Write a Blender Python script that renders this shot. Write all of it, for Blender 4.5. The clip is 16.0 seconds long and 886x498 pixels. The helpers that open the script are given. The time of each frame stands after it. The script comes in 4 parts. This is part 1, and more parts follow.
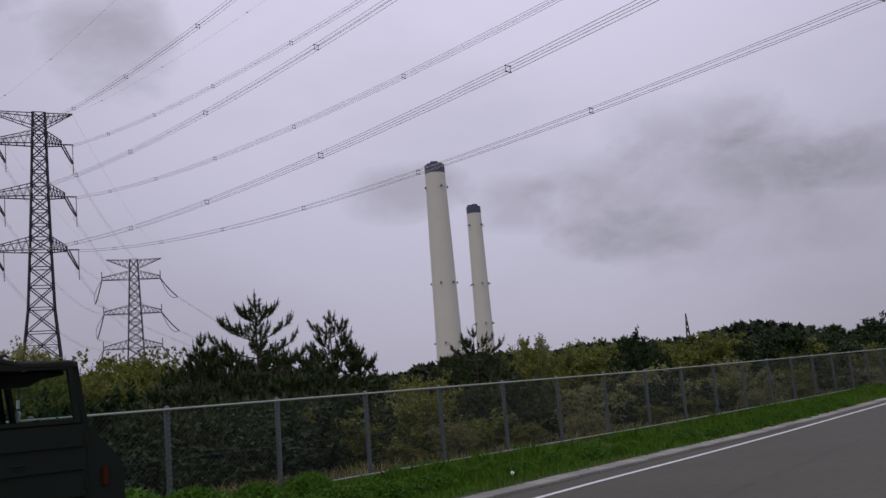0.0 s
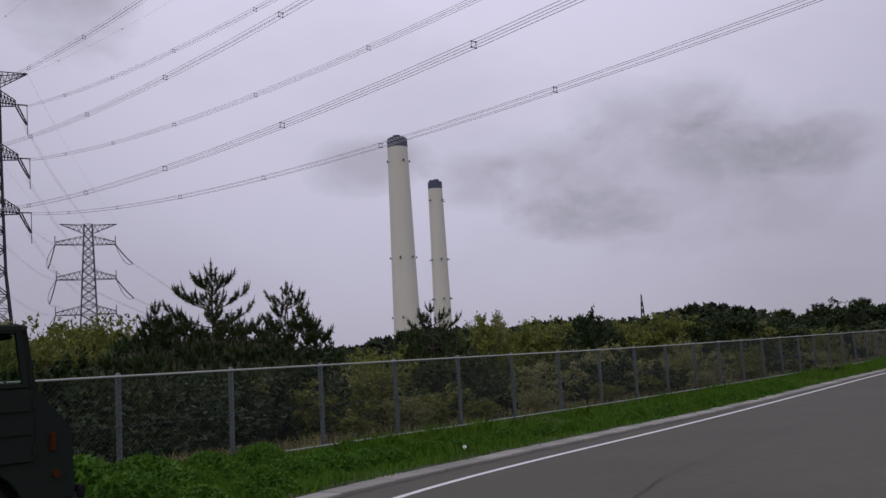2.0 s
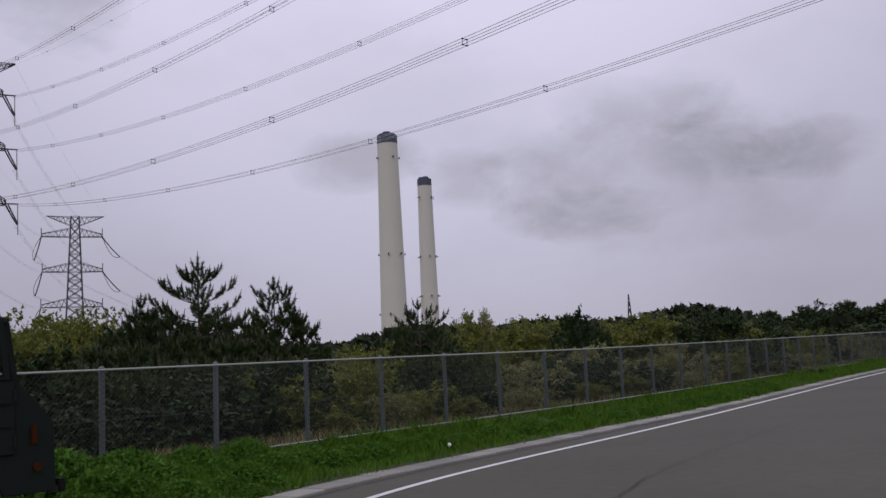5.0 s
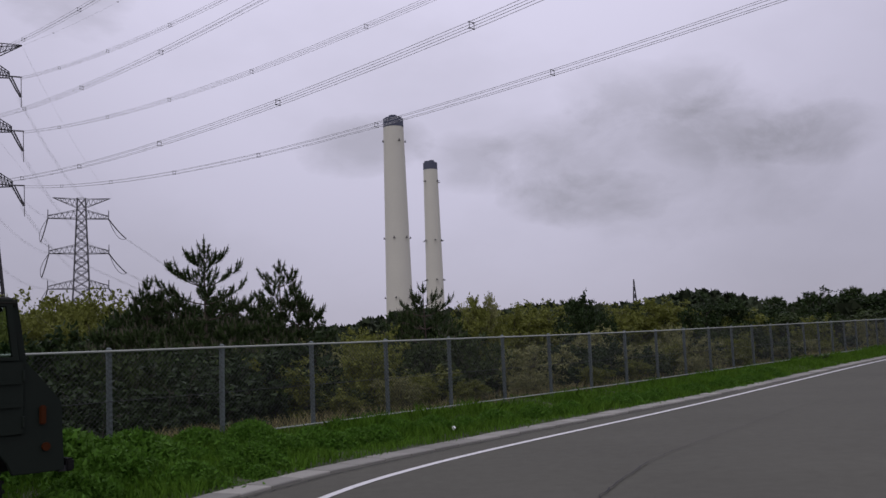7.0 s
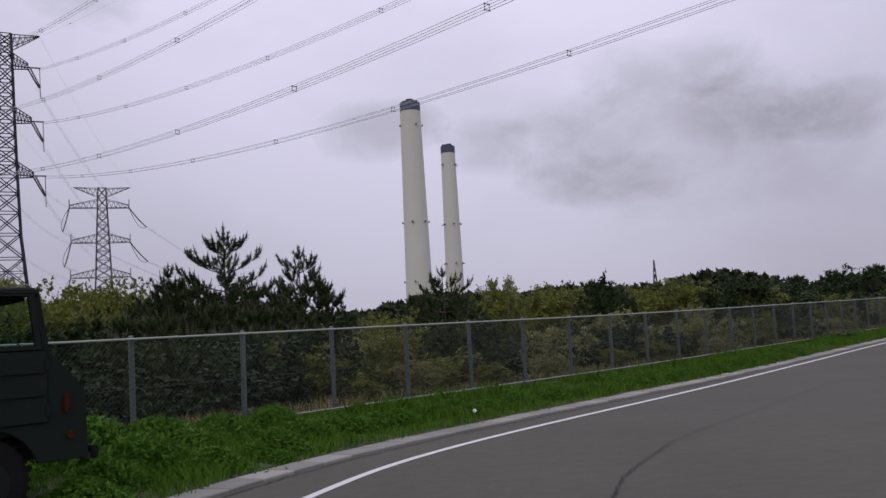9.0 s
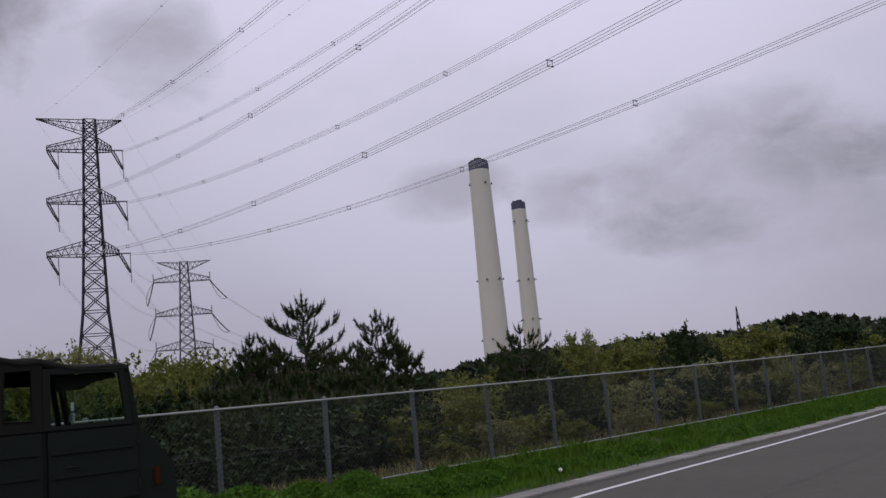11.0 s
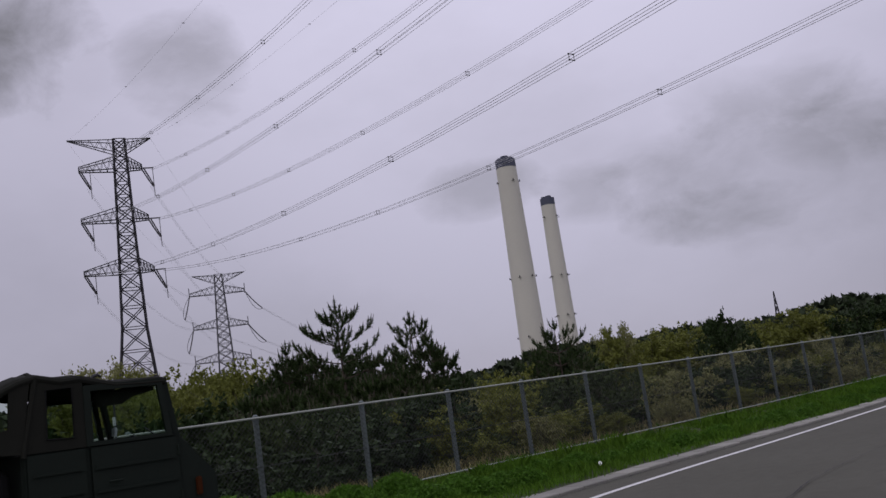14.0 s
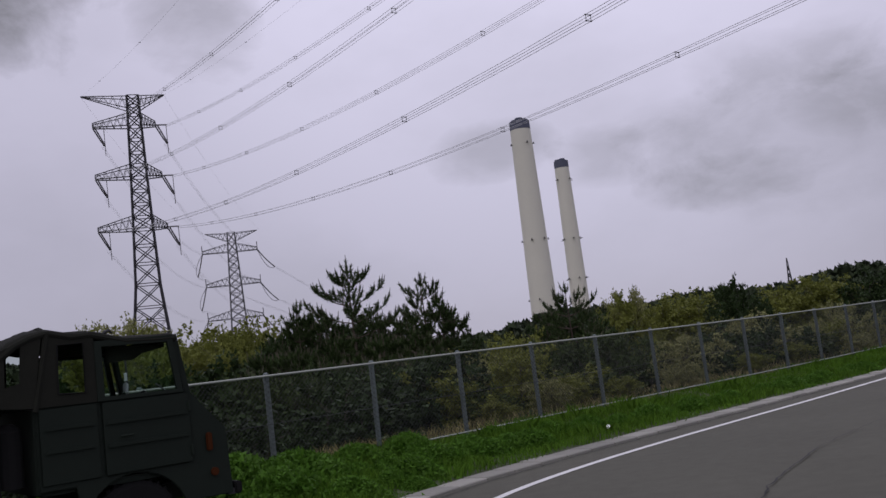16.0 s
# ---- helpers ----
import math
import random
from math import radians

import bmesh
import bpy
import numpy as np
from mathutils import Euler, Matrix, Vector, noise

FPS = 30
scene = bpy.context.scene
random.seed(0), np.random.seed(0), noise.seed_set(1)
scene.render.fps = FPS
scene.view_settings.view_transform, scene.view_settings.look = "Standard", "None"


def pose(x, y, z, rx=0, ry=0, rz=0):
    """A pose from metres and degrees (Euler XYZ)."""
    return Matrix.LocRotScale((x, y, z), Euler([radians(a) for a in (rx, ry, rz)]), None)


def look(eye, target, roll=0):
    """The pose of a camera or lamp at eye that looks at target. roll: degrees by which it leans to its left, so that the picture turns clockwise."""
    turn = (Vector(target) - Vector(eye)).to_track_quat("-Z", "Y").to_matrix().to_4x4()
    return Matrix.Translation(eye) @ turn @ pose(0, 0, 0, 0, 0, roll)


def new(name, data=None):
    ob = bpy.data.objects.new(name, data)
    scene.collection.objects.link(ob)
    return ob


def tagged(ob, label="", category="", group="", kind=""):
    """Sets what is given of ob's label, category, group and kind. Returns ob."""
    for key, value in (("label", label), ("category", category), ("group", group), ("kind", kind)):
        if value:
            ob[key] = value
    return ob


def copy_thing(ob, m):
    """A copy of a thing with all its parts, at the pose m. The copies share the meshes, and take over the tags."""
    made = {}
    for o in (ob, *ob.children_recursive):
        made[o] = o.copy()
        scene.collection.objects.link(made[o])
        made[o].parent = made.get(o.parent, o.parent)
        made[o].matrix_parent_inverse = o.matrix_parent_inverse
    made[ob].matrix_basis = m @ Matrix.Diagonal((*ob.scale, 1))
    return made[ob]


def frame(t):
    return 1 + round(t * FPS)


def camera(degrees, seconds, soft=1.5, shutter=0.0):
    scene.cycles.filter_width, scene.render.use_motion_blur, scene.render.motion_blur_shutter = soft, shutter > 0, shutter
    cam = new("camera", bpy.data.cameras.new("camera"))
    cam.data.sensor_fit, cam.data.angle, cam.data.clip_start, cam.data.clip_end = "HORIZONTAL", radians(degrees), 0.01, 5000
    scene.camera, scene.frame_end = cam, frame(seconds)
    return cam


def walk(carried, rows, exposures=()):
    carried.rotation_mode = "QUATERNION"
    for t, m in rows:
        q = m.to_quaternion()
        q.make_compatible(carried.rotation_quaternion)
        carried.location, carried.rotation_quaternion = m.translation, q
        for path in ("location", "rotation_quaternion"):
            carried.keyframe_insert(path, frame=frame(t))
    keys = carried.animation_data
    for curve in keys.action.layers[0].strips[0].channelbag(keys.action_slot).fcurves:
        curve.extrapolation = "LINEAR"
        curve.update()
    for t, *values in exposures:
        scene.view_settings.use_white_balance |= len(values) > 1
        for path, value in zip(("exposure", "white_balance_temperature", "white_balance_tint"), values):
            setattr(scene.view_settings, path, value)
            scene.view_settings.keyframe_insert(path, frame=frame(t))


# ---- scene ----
cam = camera(52.2, 16.0, soft=1.5)
EYE = 1.6


def aim(x, y, z, yaw, pitch, roll):
    return pose(x, y, EYE + z, 90 + pitch, 0, yaw) @ pose(0, 0, 0, 0, 0, roll)


# seconds, sway of the eye, yaw, pitch, roll: hand-held, turning on the spot
TURN = [
    (0, -0.043, 0.005, 0.007, 1.45, 8.9, -4.85),
    (0.5, -0.035, 0.001, 0.003, -0.11, 8.4, -5.23),
    (1, -0.032, -0.004, -0.002, -1.33, 7.82, -4.57),
    (1.5, -0.024, 0.006, 0, -0.93, 6.98, -3.89),
    (2, -0.027, 0.008, -0.001, -0.99, 7.14, -3.48),
    (2.5, -0.023, 0.011, -0.005, -0.77, 7.37, -3.53),
    (3, -0.021, 0.008, -0.006, -0.98, 6.61, -2.77),
    (3.5, -0.018, 0.002, -0.003, -1.64, 6.27, -2.64),
    (4, -0.024, 0.011, 0.001, -1.96, 6.61, -2.66),
    (4.2, -0.009, 0.031, -0.001, -1.93, 7.11, -2.69),
    (6.5, -0.014, 0.006, 0.004, -1.33, 6.12, -2.62),
    (7, -0.01, -0.008, 0, -1.32, 5.93, -2.39),
    (7.5, -0.006, -0.013, -0.001, -1.04, 5.71, -2.75),
    (8, 0.002, -0.004, 0, -0.6, 5.04, -3.28),
    (8.5, 0.004, 0.002, 0.007, -0.07, 5.38, -3.1),
    (9, 0.001, 0.018, 0.001, -0.07, 4.95, -3.16),
    (9.5, -0.032, 0.045, 0.012, 1.92, 5.6, -4.03),
    (9.7, -0.018, 0.033, 0.02, 4.98, 6.86, -5.31),
    (11.8, -0.001, -0.019, 0.001, 3.71, 9.18, -5.25),
    (12, 0.015, -0.037, -0.002, 3.36, 9.21, -4.93),
    (12.5, 0.021, -0.036, -0.002, 3.01, 8.92, -5.17),
    (13, 0.03, -0.036, -0.008, 4.32, 8.77, -6.44),
    (13.5, 0.039, -0.035, -0.003, 4.96, 8.65, -7.42),
    (14, 0.041, -0.032, -0.008, 6.35, 9.24, -8.11),
    (14.5, 0.044, -0.014, -0.006, 8.32, 8.96, -8.24),
    (15, 0.046, 0.01, -0.003, 10.31, 7.32, -7.75),
    (15.5, 0.046, 0.02, -0.005, 9.24, 6.8, -7.25),
    (16, 0.047, 0.015, -0.002, 7.45, 6.92, -7.09),
]
walk(cam, [(row[0], aim(*row[1:])) for row in TURN], exposures=[(0, -0.23), (1.0, -0.21), (1.6, -0.18), (2.4, -0.17), (3.4, -0.12), (4.2, -0.1), (6.5, -0.12), (9.0, 0.05), (9.8, 0.0), (11.6, -0.22), (14.4, -0.25), (15.0, -0.15), (16, -0.1)])

# ---- sky and light ----
world = bpy.data.worlds.new("overcast_sky")
scene.world = world
world.use_nodes = True
wn, wl = world.node_tree.nodes, world.node_tree.links
wn.clear()


def wnode(kind, **values):
    n = wn.new(kind)
    for key, value in values.items():
        n.inputs[key].default_value = value
    return n


def wmath(op, a, b=None, clamp=False):
    n = wn.new("ShaderNodeMath")
    n.operation, n.use_clamp = op, clamp
    for i, v in enumerate((a, b)):
        if v is None:
            continue
        if isinstance(v, (int, float)):
            n.inputs[i].default_value = v
        else:
            wl.new(v, n.inputs[i])
    return n.outputs[0]


def wmix(fac, a, b):
    n = wn.new("ShaderNodeMix")
    n.data_type = "RGBA"
    for socket, v in ((n.inputs[0], fac), (n.inputs[6], a), (n.inputs[7], b)):
        if isinstance(v, (tuple, float, int)):
            socket.default_value = v
        else:
            wl.new(v, socket)
    return n.outputs[2]


coord = wn.new("ShaderNodeTexCoord")
parts = wn.new("ShaderNodeSeparateXYZ")
wl.new(coord.outputs["Generated"], parts.inputs[0])
SUN_AZ, SUN_EL = 205.0, 52.0
sky = wn.new("ShaderNodeTexSky")
sky.sky_type, sky.sun_disc = "NISHITA", False
sky.sun_elevation, sky.sun_rotation = radians(SUN_EL), radians(SUN_AZ)
sky_dim = wn.new("ShaderNodeVectorMath")
sky_dim.operation = "SCALE"
wl.new(sky.outputs[0], sky_dim.inputs[0])
sky_dim.inputs["Scale"].default_value = 0.07
# cloud deck: brighter towards the zenith
lift_up = wmath("MULTIPLY_ADD", parts.outputs["Z"], 0.50)
lift_up.node.inputs[2].default_value = 0.845
# brighter patch straight ahead: the lens's darkening to the sides, painted into the sky
ahead = wn.new("ShaderNodeVectorMath")
ahead.operation = "DOT_PRODUCT"
wl.new(coord.outputs["Generated"], ahead.inputs[0])
ahead.inputs[1].default_value = (math.sin(radians(1)) * math.cos(radians(21)), math.cos(radians(1)) * math.cos(radians(21)), math.sin(radians(21)))
thin = wn.new("ShaderNodeMapRange")
thin.interpolation_type = "SMOOTHSTEP"
wl.new(ahead.outputs["Value"], thin.inputs["Value"])
thin.inputs["From Min"].default_value, thin.inputs["From Max"].default_value = math.cos(radians(29)), 1.0
thin.inputs["To Min"].default_value, thin.inputs["To Max"].default_value = 0.0, 0.21
cover = wmath("ADD", lift_up, thin.outputs[0])
deck = wmix(wmath("MULTIPLY", parts.outputs["Z"], 1.6, True), (0.51, 0.488, 0.613, 1), (0.715, 0.688, 0.868, 1))
# soft uneven cover
flat = wn.new("ShaderNodeMapping")
flat.inputs["Scale"].default_value = (1.0, 1.0, 1.7)
wl.new(coord.outputs["Generated"], flat.inputs[0])
broad = wnode("ShaderNodeTexNoise", Scale=3.2, Detail=5.0, Roughness=0.55)
wl.new(flat.outputs[0], broad.inputs["Vector"])
fine = wnode("ShaderNodeTexNoise", Scale=9.0, Detail=7.0, Roughness=0.6, Distortion=0.3)
wl.new(flat.outputs[0], fine.inputs["Vector"])


def bank(az, el, wide, high, dense):
    """One darker cloud bank at that bearing and height, in degrees."""
    a, e = radians(az), radians(el)
    turn = wn.new("ShaderNodeVectorRotate")
    turn.rotation_type = "EULER_XYZ"
    wl.new(coord.outputs["Generated"], turn.inputs[0])
    turn.inputs["Rotation"].default_value = (0, 0, a)
    sep = wn.new("ShaderNodeSeparateXYZ")
    wl.new(turn.outputs[0], sep.inputs[0])
    x = wmath("DIVIDE", sep.outputs["X"], math.tan(radians(wide)))
    z = wmath("DIVIDE", wmath("SUBTRACT", sep.outputs["Z"], math.sin(e)), math.tan(radians(high)))
    rr = wmath("ADD", wmath("MULTIPLY", x, x), wmath("MULTIPLY", z, z))
    rr = wmath("ADD", rr, wmath("MULTIPLY", wmath("SUBTRACT", fine.outputs["Fac"], 0.5), 2.1))
    front = wmath("GREATER_THAN", sep.outputs["Y"], 0.0)
    body = wmath("SUBTRACT", 1.0, rr, True)
    return wmath("MULTIPLY", wmath("MULTIPLY", body, front), dense)


shade = wmath("MULTIPLY", wmath("SUBTRACT", broad.outputs["Fac"], 0.45, True), 0.7)
for spec in ((11.0, 8.6, 6.0, 1.8, 0.32), (14.5, 15.0, 6.0, 2.2, 0.25), (19.5, 12.0, 5.0, 2.4, 0.32), (24.5, 11.3, 4.5, 1.8, 0.32), (9.0, 11.5, 5.0, 3.0, 0.22), (16.0, 10.6, 11.0, 5.0, 0.28),
             (-3.5, 12.6, 4.6, 2.0, 0.42), (3.0, 11.2, 3.4, 2.2, 0.34), (-21.5, 22.0, 4.2, 3.4, 0.5),
             (-36.0, 24.0, 9.0, 5.0, 0.9)):
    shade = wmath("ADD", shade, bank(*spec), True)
clouds = wmix(shade, deck, (0.235, 0.228, 0.262, 1))
total = wmix(0.06, clouds, sky_dim.outputs[0])
background = wn.new("ShaderNodeBackground")
wl.new(total, background.inputs["Color"])
wl.new(cover, background.inputs["Strength"])
wout = wn.new("ShaderNodeOutputWorld")
wl.new(background.outputs[0], wout.inputs["Surface"])

sun = new("sun", bpy.data.lights.new("sun", "SUN"))
sun.data.energy, sun.data.angle, sun.data.color = 0.55, radians(25), (1.0, 0.96, 0.9)
sun.matrix_world = look((0, 0, 0), (-math.sin(radians(SUN_AZ)) * math.cos(radians(SUN_EL)), -math.cos(radians(SUN_AZ)) * math.cos(radians(SUN_EL)), -math.sin(radians(SUN_EL))))


# ---- materials ----
def material(name, base, rough=0.7, metal=0.0, vary=0.25, scale=6.0, grain=60.0, bump=0.2, bump_dist=0.01, second=None, patch=1.3, per_island=0.0, per_object=0.0, spec=0.5, thin=0.0):
    m = bpy.data.materials.new(name)
    m.use_nodes = True
    nt = m.node_tree
    n, l = nt.nodes, nt.links
    b = n["Principled BSDF"]
    b.inputs["Roughness"].default_value, b.inputs["Metallic"].default_value = rough, metal
    b.inputs["Specular IOR Level"].default_value = spec
    tc = n.new("ShaderNodeTexCoord")
    big = n.new("ShaderNodeTexNoise")
    big.inputs["Scale"].default_value, big.inputs["Detail"].default_value = patch, 4
    small = n.new("ShaderNodeTexNoise")
    small.inputs["Scale"].default_value, small.inputs["Detail"].default_value = scale, 5
    fine_n = n.new("ShaderNodeTexNoise")
    fine_n.inputs["Scale"].default_value, fine_n.inputs["Detail"].default_value = grain, 3
    for t in (big, small, fine_n):
        l.new(tc.outputs["Object"], t.inputs["Vector"])
    mix = n.new("ShaderNodeMix")
    mix.data_type = "RGBA"
    l.new(big.outputs["Fac"], mix.inputs[0])
    mix.inputs[6].default_value = (*base, 1)
    mix.inputs[7].default_value = (*(second or [c * (1 + vary) for c in base]), 1)
    hsv = n.new("ShaderNodeHueSaturation")
    l.new(mix.outputs[2], hsv.inputs["Color"])
    add = n.new("ShaderNodeMath")
    add.operation = "ADD"
    l.new(small.outputs["Fac"], add.inputs[0])
    l.new(fine_n.outputs["Fac"], add.inputs[1])
    ma = n.new("ShaderNodeMath")
    ma.operation = "MULTIPLY_ADD"
    l.new(add.outputs[0], ma.inputs[0])
    ma.inputs[1].default_value, ma.inputs[2].default_value = vary, 1 - vary
    value = ma.outputs[0]
    if per_island or per_object:
        src = n.new("ShaderNodeNewGeometry").outputs["Random Per Island"] if per_island else n.new("ShaderNodeObjectInfo").outputs["Random"]
        amount = per_island or per_object
        rnd = n.new("ShaderNodeMath")
        rnd.operation = "MULTIPLY_ADD"
        l.new(src, rnd.inputs[0])
        rnd.inputs[1].default_value, rnd.inputs[2].default_value = 2 * amount, 1 - amount
        mul = n.new("ShaderNodeMath")
        mul.operation = "MULTIPLY"
        l.new(value, mul.inputs[0])
        l.new(rnd.outputs[0], mul.inputs[1])
        value = mul.outputs[0]
    l.new(value, hsv.inputs["Value"])
    l.new(hsv.outputs[0], b.inputs["Base Color"])
    if bump:
        bp = n.new("ShaderNodeBump")
        bp.inputs["Strength"].default_value, bp.inputs["Distance"].default_value = bump, bump_dist
        l.new(add.outputs[0], bp.inputs["Height"])
        l.new(bp.outputs[0], b.inputs["Normal"])
    if thin:
        tr = n.new("ShaderNodeBsdfTranslucent")
        l.new(hsv.outputs[0], tr.inputs["Color"])
        ms = n.new("ShaderNodeMixShader")
        ms.inputs[0].default_value = thin
        l.new(b.outputs[0], ms.inputs[1])
        l.new(tr.outputs[0], ms.inputs[2])
        l.new(ms.outputs[0], n["Material Output"].inputs["Surface"])
    return m


ASPHALT = material("worn_asphalt", (0.0575, 0.0558, 0.0418), 0.9, scale=5, grain=110, vary=0.42, bump=0.35, bump_dist=0.006, second=(0.0915, 0.0888, 0.0685), patch=0.3, spec=0.3)
TAR = material("crack_tar", (0.008, 0.008, 0.008), 0.9, bump=0.1)
LINE = material("road_paint", (0.56, 0.555, 0.54), 0.7, vary=0.2, scale=14, grain=120, patch=5)
CONCRETE = material("kerb_concrete", (0.25, 0.243, 0.212), 0.9, vary=0.3, scale=7, grain=90, patch=2.0, second=(0.20, 0.195, 0.17), per_object=0.25)
SOIL = material("grassy_soil", (0.03, 0.045, 0.013), 0.95, vary=0.4, scale=3, grain=25, bump=0.6, bump_dist=0.05, second=(0.05, 0.055, 0.022), patch=0.6)
GRASS = material("grass_blades", (0.062, 0.150, 0.012), 0.6, vary=0.3, scale=2, grain=20, bump=0, second=(0.105, 0.19, 0.024), patch=0.9, per_island=0.35, spec=0.08, thin=0.3)
WEED = material("weed_leaves", (0.050, 0.135, 0.012), 0.55, vary=0.3, scale=3, grain=20, bump=0, second=(0.085, 0.165, 0.024), patch=1.6, per_island=0.35, spec=0.08, thin=0.3)
DRY = material("dry_reed", (0.25, 0.22, 0.10), 0.8, vary=0.3, bump=0, per_island=0.4, spec=0.2, thin=0.2)
STEEL = material("galvanised_steel", (0.112, 0.137, 0.132), 0.6, 0.15, vary=0.1, scale=9, grain=70, bump=0, second=(0.09, 0.112, 0.108), patch=3)
WIRE = material("chain_link_wire", (0.03, 0.032, 0.032), 0.7, 0.1, vary=0.2, bump=0)
RAIL = material("fence_rail_steel", (0.27, 0.288, 0.255), 0.55, 0.2, vary=0.2, bump=0)
TOWER = material("tower_steel", (0.024, 0.022, 0.026), 0.65, 0.2, vary=0.25, scale=1, grain=8, bump=0, patch=0.2)
# distance haze is mixed into this paler steel of the far tower and gantry
TOWER_FAR = material("hazed_tower_steel", (0.09, 0.088, 0.095), 0.65, 0.2, vary=0.25, scale=1, grain=8, bump=0, patch=0.2)
CABLE = material("aluminium_cable", (0.50, 0.495, 0.51), 0.6, 0.1, vary=0.15, scale=0.5, grain=3, bump=0)
DARK_CABLE = material("spacer_metal", (0.10, 0.10, 0.105), 0.6, 0.2, bump=0)
PORCELAIN = material("brown_insulator", (0.06, 0.055, 0.06), 0.4, bump=0)
STACK = material("cream_chimney_paint", (0.62, 0.595, 0.505), 0.8, vary=0.06, scale=0.05, grain=0.6, bump=0, second=(0.55, 0.53, 0.455), patch=0.02)
STACK_TOP = material("blue_grey_chimney_cap", (0.062, 0.068, 0.10), 0.7, vary=0.2, scale=0.1, grain=1, bump=0)
DARK = material("dark_fittings", (0.018, 0.018, 0.02), 0.7, bump=0)
BARK = material("pine_bark", (0.055, 0.04, 0.03), 0.95, vary=0.4, scale=9, grain=40, bump=0.5, bump_dist=0.02)
NEEDLE = material("pine_needles", (0.036, 0.064, 0.020), 0.6, vary=0.3, bump=0, second=(0.050, 0.074, 0.022), patch=0.7, per_island=0.4, spec=0.12, thin=0.12)
CANDLE = material("pine_candles", (0.055, 0.05, 0.03), 0.8, vary=0.3, bump=0, per_island=0.2)
LEAF_Y = material("yellow_green_leaves", (0.175, 0.190, 0.040), 0.6, vary=0.3, bump=0, second=(0.115, 0.13, 0.032), patch=0.5, per_island=0.24, spec=0.12, thin=0.3)
LEAF_P = material("pale_spring_leaves", (0.25, 0.25, 0.11), 0.65, vary=0.3, bump=0, second=(0.17, 0.178, 0.066), patch=0.5, per_island=0.24, spec=0.12, thin=0.25)
LEAF_D = material("dark_shrub_leaves", (0.021, 0.038, 0.011), 0.55, vary=0.35, bump=0, second=(0.026, 0.042, 0.013), patch=0.5, per_island=0.24, spec=0.12, thin=0.08)
LEAF_O = material("olive_shrub_leaves", (0.046, 0.066, 0.020), 0.6, vary=0.35, bump=0, second=(0.030, 0.046, 0.014), patch=0.5, per_island=0.24, spec=0.12, thin=0.12)
FAR_WOOD = material("far_wood", (0.030, 0.043, 0.024), 0.8, vary=0.35, scale=0.5, grain=3, bump=0, second=(0.045, 0.055, 0.028), patch=0.05, per_island=0.35, spec=0.1)
TWIG = material("bare_twigs", (0.06, 0.052, 0.04), 0.9, bump=0, vary=0.3)
PAINT = material("olive_drab_paint", (0.0088, 0.0132, 0.0098), 0.65, vary=0.22, scale=5, grain=60, bump=0.06, bump_dist=0.004, second=(0.0118, 0.0165, 0.0122), patch=1.5, spec=0.13)
CANVAS = material("dark_green_canvas", (0.0135, 0.0145, 0.0115), 0.92, vary=0.3, scale=6, grain=140, bump=0.4, bump_dist=0.01, second=(0.019, 0.0195, 0.0155), patch=1.8, spec=0.1)
RUBBER = material("tyre_rubber", (0.008, 0.008, 0.008), 0.9, bump=0.2, vary=0.2, spec=0.15)
AMBER = material("amber_lens", (0.042, 0.011, 0.002), 0.65, bump=0, vary=0.15, spec=0.1)
MIRROR = material("mirror_shell", (0.5, 0.52, 0.54), 0.3, 0.0, bump=0, vary=0.05)
SEAT = material("black_vinyl", (0.012, 0.012, 0.013), 0.6, bump=0.1)
LITTER = material("white_litter", (0.75, 0.75, 0.75), 0.6, bump=0.1)
GLASS = bpy.data.materials.new("cab_glass")
GLASS.use_nodes = True
gn, gl = GLASS.node_tree.nodes, GLASS.node_tree.links
gn.remove(gn["Principled BSDF"])
clear, gloss, meet, edge = gn.new("ShaderNodeBsdfTransparent"), gn.new("ShaderNodeBsdfGlossy"), gn.new("ShaderNodeMixShader"), gn.new("ShaderNodeFresnel")
clear.inputs["Color"].default_value = (0.86, 0.91, 0.88, 1)
gloss.inputs["Roughness"].default_value = 0.06
edge.inputs["IOR"].default_value = 1.04
gl.new(edge.outputs[0], meet.inputs[0])
gl.new(clear.outputs[0], meet.inputs[1])
gl.new(gloss.outputs[0], meet.inputs[2])
gl.new(meet.outputs[0], gn["Material Output"].inputs["Surface"])


